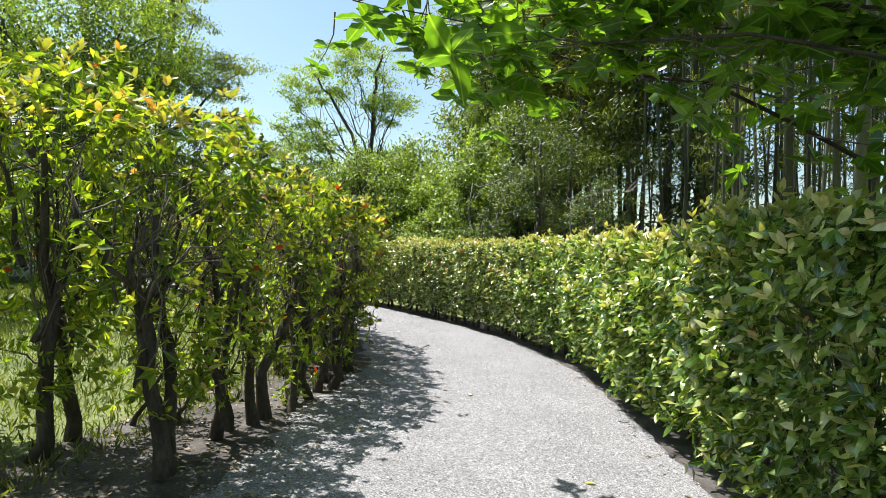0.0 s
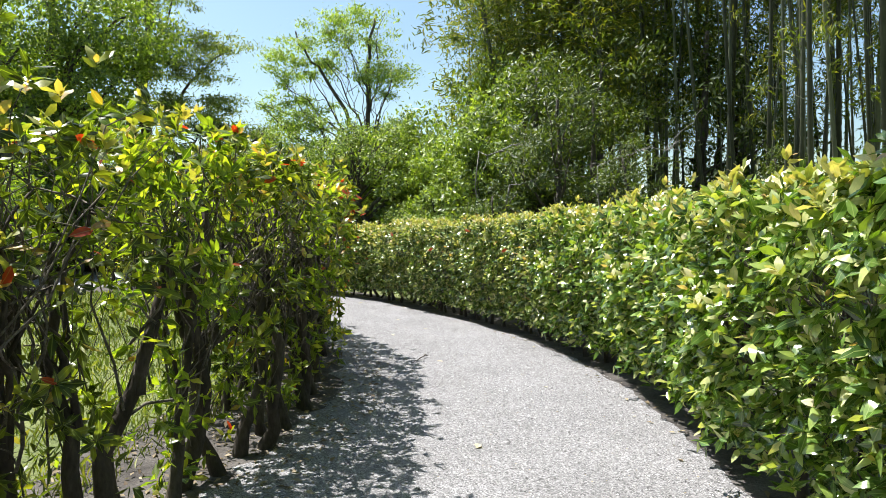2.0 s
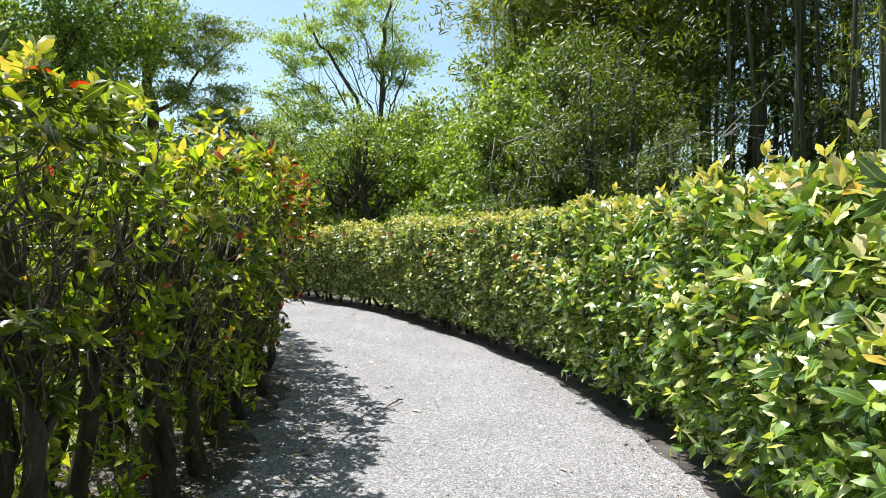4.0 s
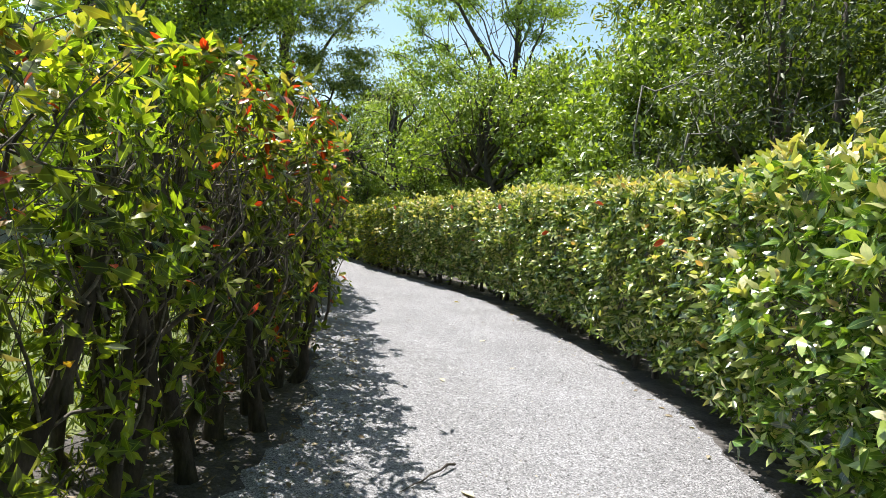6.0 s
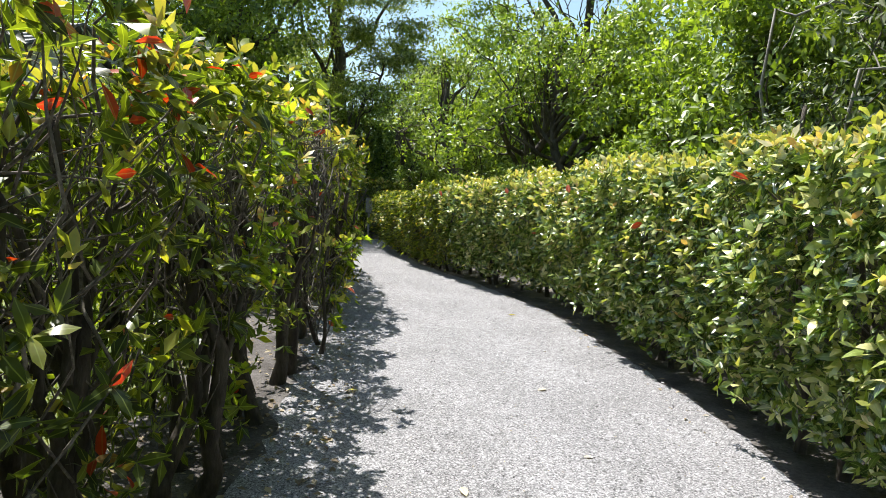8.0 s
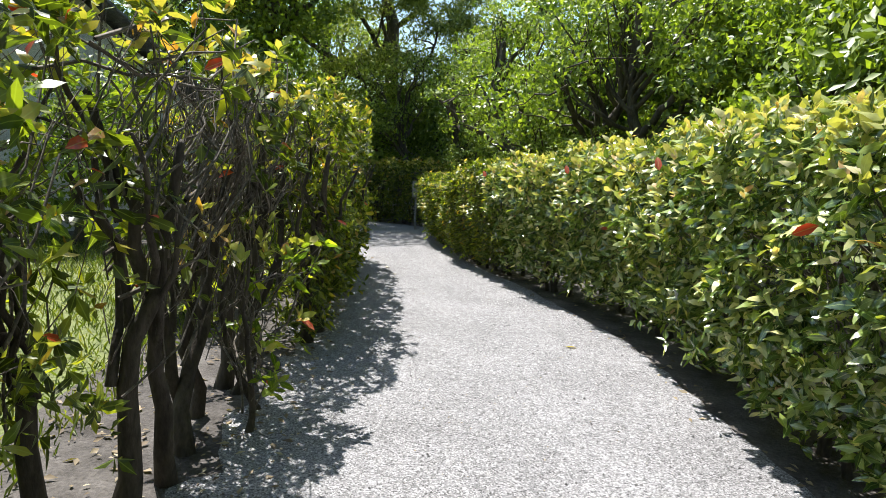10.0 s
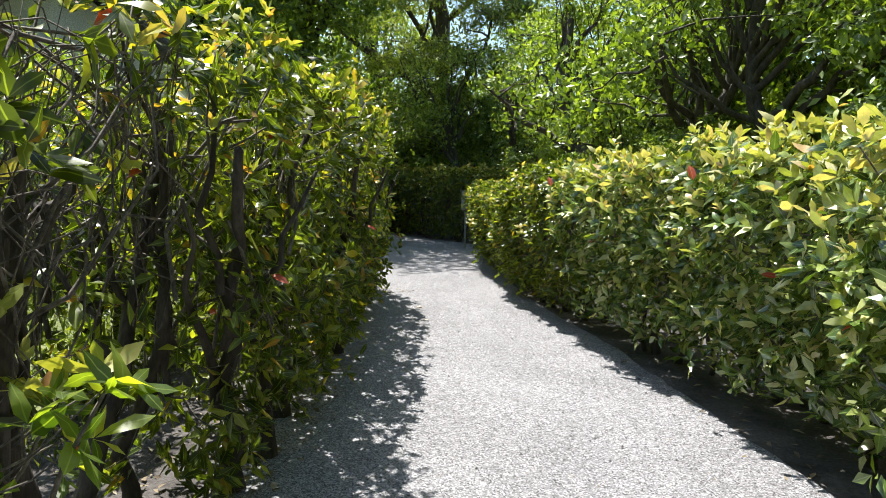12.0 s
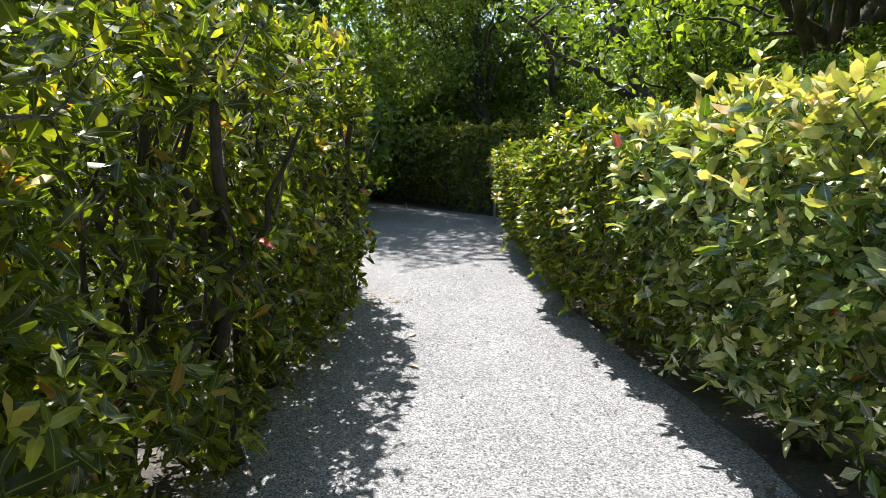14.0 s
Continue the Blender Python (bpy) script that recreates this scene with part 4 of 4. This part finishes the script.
# tree whose bough hangs over the start of the path
rng = np.random.default_rng(200)
over = new("overhanging_tree")
over.matrix_basis = Matrix.Translation((4.0, 3.4, 0))
trunk_line = bent(rng, (0, 0, -0.1), (-0.3, 0.2, 5.2), 10, 0.08)
part("trunk", tube_mesh("trunk", [(trunk_line, np.linspace(0.13, 0.06, 10))], 9), BARK, over)
tips = []
ENDS = ((4, -4.7, 0.3, 2.85), (5, -3.6, 0.5, 3.0), (5, -2.4, 0.7, 3.45), (6, -4.2, 1.0, 3.3), (5, -4.6, 0.2, 2.9), (4, -4.3, -0.1, 2.75), (5, -3.9, 0.1, 2.9), (5, -3.0, 0.3, 3.15), (7, -2.8, 1.6, 4.0), (8, -1.2, 2.2, 4.6), (7, 0.8, 1.4, 4.4), (8, -0.4, -0.9, 5.0),
        (6, -2.2, -0.2, 3.8), (7, -3.2, 0.6, 3.8), (8, -3.0, 0.2, 4.6), (7, -2.5, -0.6, 4.0), (8, -2.0, -0.2, 4.4))
for k, *end in ENDS:
    line = bent(rng, trunk_line[k], end, 10, 0.08, 0.06)
    part("limb", tube_mesh("limb", [(line, np.linspace(0.02, 0.003, 10))], 6), BARK, over)
    fine = []
    for j in range(22):
        a = line[rng.integers(3, 10)]
        b = a + np.array([rng.normal(0, 0.38), rng.normal(0, 0.30), np.clip(rng.normal(-0.2, 0.18), -0.42, 0.1)])
        fine.append((bent(rng, a, b, 4, 0.1), np.linspace(0.005, 0.002, 4)))
        tips += [b, (a + b) / 2]
    tagged(part("branchwork", tube_mesh("branchwork", fine, 4), TWIG, over), kind="stuff")
tips = np.array(tips)
P, A, N, L = rosettes(rng, tips, rng.normal(0, 0.25, tips.shape) + np.array([0, 0, 1.0]), 6, 0.14, 55, 110)
low_first = np.argsort(P[:, 2] + 0.25 * P[:, 0])
for q in low_first[:240]:
    part("leaf", leaf_mesh("leaf", P[q:q + 1], A[q:q + 1], N[q:q + 1], L[q:q + 1], 0.55), MAPLE, over)
rest = low_first[240:]
tagged(part("foliage", leaf_mesh("foliage", P[rest], A[rest], N[rest], L[rest], 0.55), MAPLE, over), kind="stuff")
# crown added above the view, set up-sun to shade the near right hedge
crown = np.stack([rng.uniform(-5.0, -3.2, 120), rng.uniform(-1.6, 0.4, 120), rng.uniform(4.7, 6.2, 120)], 1)
part("crown", clump_leaves(rng, crown, np.full(120, 0.45), 70, 0.13, 0.5, 0.6, "crown"), MAPLE, over)
for k in (8, 9, 9, 8):
    end = crown[rng.integers(120)]
    part("limb", tube_mesh("limb", [(bent(rng, trunk_line[k], end, 9, 0.08, 0.05), np.linspace(0.035, 0.008, 9))], 6), BARK, over)
tagged(over, "slender tree with a leafy bough hanging over the gravel path", "tree")

# ---------------------------------------------------------------- litter on the path
# dead branches lodged in the scrub
rng = np.random.default_rng(400)
for x, y, z, dx, dy, dz in ((2.4, 13.9, 1.2, 1.5, 0.3, 0.9), (3.4, 12.8, 1.0, 1.3, 0.4, 0.8), (1.2, 15.2, 2.6, 1.8, 0.2, 0.5), (2.8, 14.4, 2.9, 1.9, 0.2, 0.3), (0.6, 16.2, 3.4, 2.0, -0.3, 0.4), (3.9, 12.4, 0.6, 0.5, 0.2, 1.4)):
    dead = new("dead_branch")
    dead.matrix_basis = Matrix.Translation((x, y, 0))
    foot = bent(rng, (0.2, 0, -0.05), (0, 0, z), 6, 0.1)
    main = bent(rng, (0, 0, z), (dx, dy, z + dz), 10, 0.16)
    part("stem", tube_mesh("stem", [(np.concatenate([foot, main[1:]]), np.linspace(0.022, 0.005, 15))], 6), DEAD_WOOD, dead)
    for j in range(9):
        a = main[rng.integers(1, 9)]
        b = a + np.array([rng.normal(0.25, 0.4), rng.normal(0, 0.25), rng.normal(0.1, 0.35)])
        part("twig", tube_mesh("twig", [(bent(rng, a, b, 6, 0.14), np.linspace(0.009, 0.003, 6))], 4), DEAD_WOOD, dead)
    tagged(dead, "bare grey dead branch leaning in the scrub", "branch", "dead branches")

twig = new("fallen_twig")
twig.matrix_basis = pose(-0.2, 9.98, 0.018, 0, 0, 62)
rng = np.random.default_rng(300)
part("stick", tube_mesh("stick", [(bent(rng, (-0.3, 0, 0), (0.16, 0.05, 0.012), 8, 0.1), np.linspace(0.0025, 0.008, 8))], 6), DARK_BARK, twig)
part("side_shoot", tube_mesh("side_shoot", [(bent(rng, (0.05, 0.02, 0.006), (0.15, 0.075, 0.016), 5, 0.1), np.linspace(0.003, 0.0015, 5))], 5), DARK_BARK, twig)
tagged(twig, "dark broken twig lying on the gravel path", "twig")


def fallen_leaf(seed, x, y, turn, size, mat, label):
    rng = np.random.default_rng(seed)
    root = new("fallen_leaf")
    root.matrix_basis = pose(x, y, 0.018, 0, 0, turn)
    z = np.array
    part("blade", leaf_mesh("blade", z([[0.0, 0, 0]]), z([[1.0, 0, 0.1]]), z([[0.1, rng.normal(0, 0.2), 1.0]]), z([size]), 0.5), mat, root)
    part("stalk", tube_mesh("stalk", [(bent(rng, (-size * 0.25, 0.01, -0.004), (0, 0, 0), 4, 0.1), np.linspace(0.0015, 0.002, 4))], 4), TWIG, root)
    return tagged(root, label, "leaf")


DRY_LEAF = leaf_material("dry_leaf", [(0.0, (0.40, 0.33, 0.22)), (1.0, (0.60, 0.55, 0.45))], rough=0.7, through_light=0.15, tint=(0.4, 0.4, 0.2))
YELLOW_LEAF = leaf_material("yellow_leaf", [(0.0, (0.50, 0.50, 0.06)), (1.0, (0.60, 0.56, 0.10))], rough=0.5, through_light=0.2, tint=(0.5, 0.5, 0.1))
for i, (x, y, size, kind) in enumerate(((1.03, 4.25, 0.08, 0), (0.35, 6.73, 0.11, 1), (0.03, 9.82, 0.09, 1), (-0.85, 13.71, 0.08, 1), (-0.81, 11.9, 0.09, 1), (-2.03, 16.44, 0.10, 0),
                                        (-5.79, 19.12, 0.10, 1), (-5.3, 18.66, 0.08, 1), (-0.6, 5.2, 0.09, 1), (-1.0, 7.8, 0.08, 1), (-2.1, 12.9, 0.08, 0), (1.1, 8.6, 0.06, 1), (-0.3, 12.6, 0.05, 1))):
    fallen_leaf(500 + i, x, y, i * 77 % 360, size, (YELLOW_LEAF, DRY_LEAF)[kind], ("yellow fallen leaf on the grey gravel", "pale dry fallen leaf on the grey gravel")[kind])


# ---------------------------------------------------------------- loose stones, leaf litter, grass
def scatter_on(rng, n, left, right, y0, y1):
    y = rng.uniform(y0, y1, n)
    lx, rx = np.interp(y, [p[1] for p in left], [p[0] for p in left]), np.interp(y, [p[1] for p in right], [p[0] for p in right])
    return np.stack([lx + (rx - lx) * rng.random(n), y], 1)


rng = np.random.default_rng(600)
n = 34000
xy = scatter_on(rng, n, PATH_L[:11], PATH_R[:11], 2.5, 22)
shape = np.array([(1, 0, 0), (0, 1, 0), (-1, 0, 0), (0, -1, 0), (0, 0, 0.8), (0, 0, -0.5)])
size = 0.0035 + 0.0085 * rng.random(n) ** 3
V = np.concatenate([xy, np.full((n, 1), 0.0115)], 1)[:, None] + shape[None] * size[:, None, None] * rng.uniform(0.6, 1.4, (n, 6, 1))
F = (np.arange(n)[:, None, None] * 6 + np.array([(0, 1, 4), (1, 2, 4), (2, 3, 4), (3, 0, 4)])[None]).reshape(-1, 3)
tagged(part("gravel_stones", quick_mesh("gravel_stones", V.reshape(-1, 3), F, smooth=False), STONE), "loose grey gravel stones on the path", "gravel", kind="stuff")


def litter_cover(name, seed, xy, size, mat, label):
    rng = np.random.default_rng(seed)
    n = len(xy)
    P = np.concatenate([xy, 0.014 + 0.01 * rng.random((n, 1))], 1)
    A = np.concatenate([rng.normal(0, 1, (n, 2)), rng.normal(0, 0.15, (n, 1))], 1)
    N = rng.normal(0, 0.25, (n, 3)) + np.array([0, 0, 1.0])
    return tagged(part(name, leaf_mesh(name, P, A, N, size * rng.uniform(0.4, 1.3, n), 0.45, False), mat), label, "litter", kind="stuff")


BROWN_LEAF = leaf_material("brown_leaf", [(0.0, (0.10, 0.07, 0.045)), (0.6, (0.22, 0.17, 0.11)), (1.0, (0.40, 0.34, 0.25))], rough=0.75, through_light=0.1, rib=False)
edge_l = [(x + 0.5, y) for x, y in PATH_L[:11]]
litter_cover("leaf_litter", 610, scatter_on(rng, 3800, SOIL_L[:10], edge_l, 2.0, 20), 0.06, BROWN_LEAF, "dry brown leaves littering the soil under the hedge")
edge_r = [(x - 0.25, y) for x, y in PATH_R[:11]]
litter_cover("leaf_litter", 611, scatter_on(rng, 900, edge_r, SOIL_R[:11], 2.0, 24), 0.06, BROWN_LEAF, "dry brown leaves littering the foot of the hedge")
litter_cover("crumbs", 612, scatter_on(rng, 1500, PATH_L[:11], PATH_R[:11], 2.5, 22), 0.016, BROWN_LEAF, "tiny leaf crumbs strewn on the gravel")

GRASS = leaf_material("grass_blade", [(0.0, (0.08, 0.12, 0.03)), (0.6, (0.16, 0.20, 0.06)), (1.0, (0.32, 0.31, 0.14))], rough=0.55, through_light=0.3, rib=False)
far_l = [(x - 5.5, y) for x, y in SOIL_L[:10]]
xy = scatter_on(rng, 36000, far_l, [(x + 0.5, y) for x, y in SOIL_L[:10]], 1.0, 18)
n = len(xy)
P = np.concatenate([xy, np.zeros((n, 1))], 1)
A = np.concatenate([rng.normal(0, 0.45, (n, 2)), np.ones((n, 1))], 1)
tagged(part("grass", leaf_mesh("grass", P, A, rng.normal(0, 1, (n, 3)), rng.uniform(0.04, 0.13, n), 0.12, False, 0.3), GRASS), "short patchy grass beyond the hedge", "grass", kind="stuff")
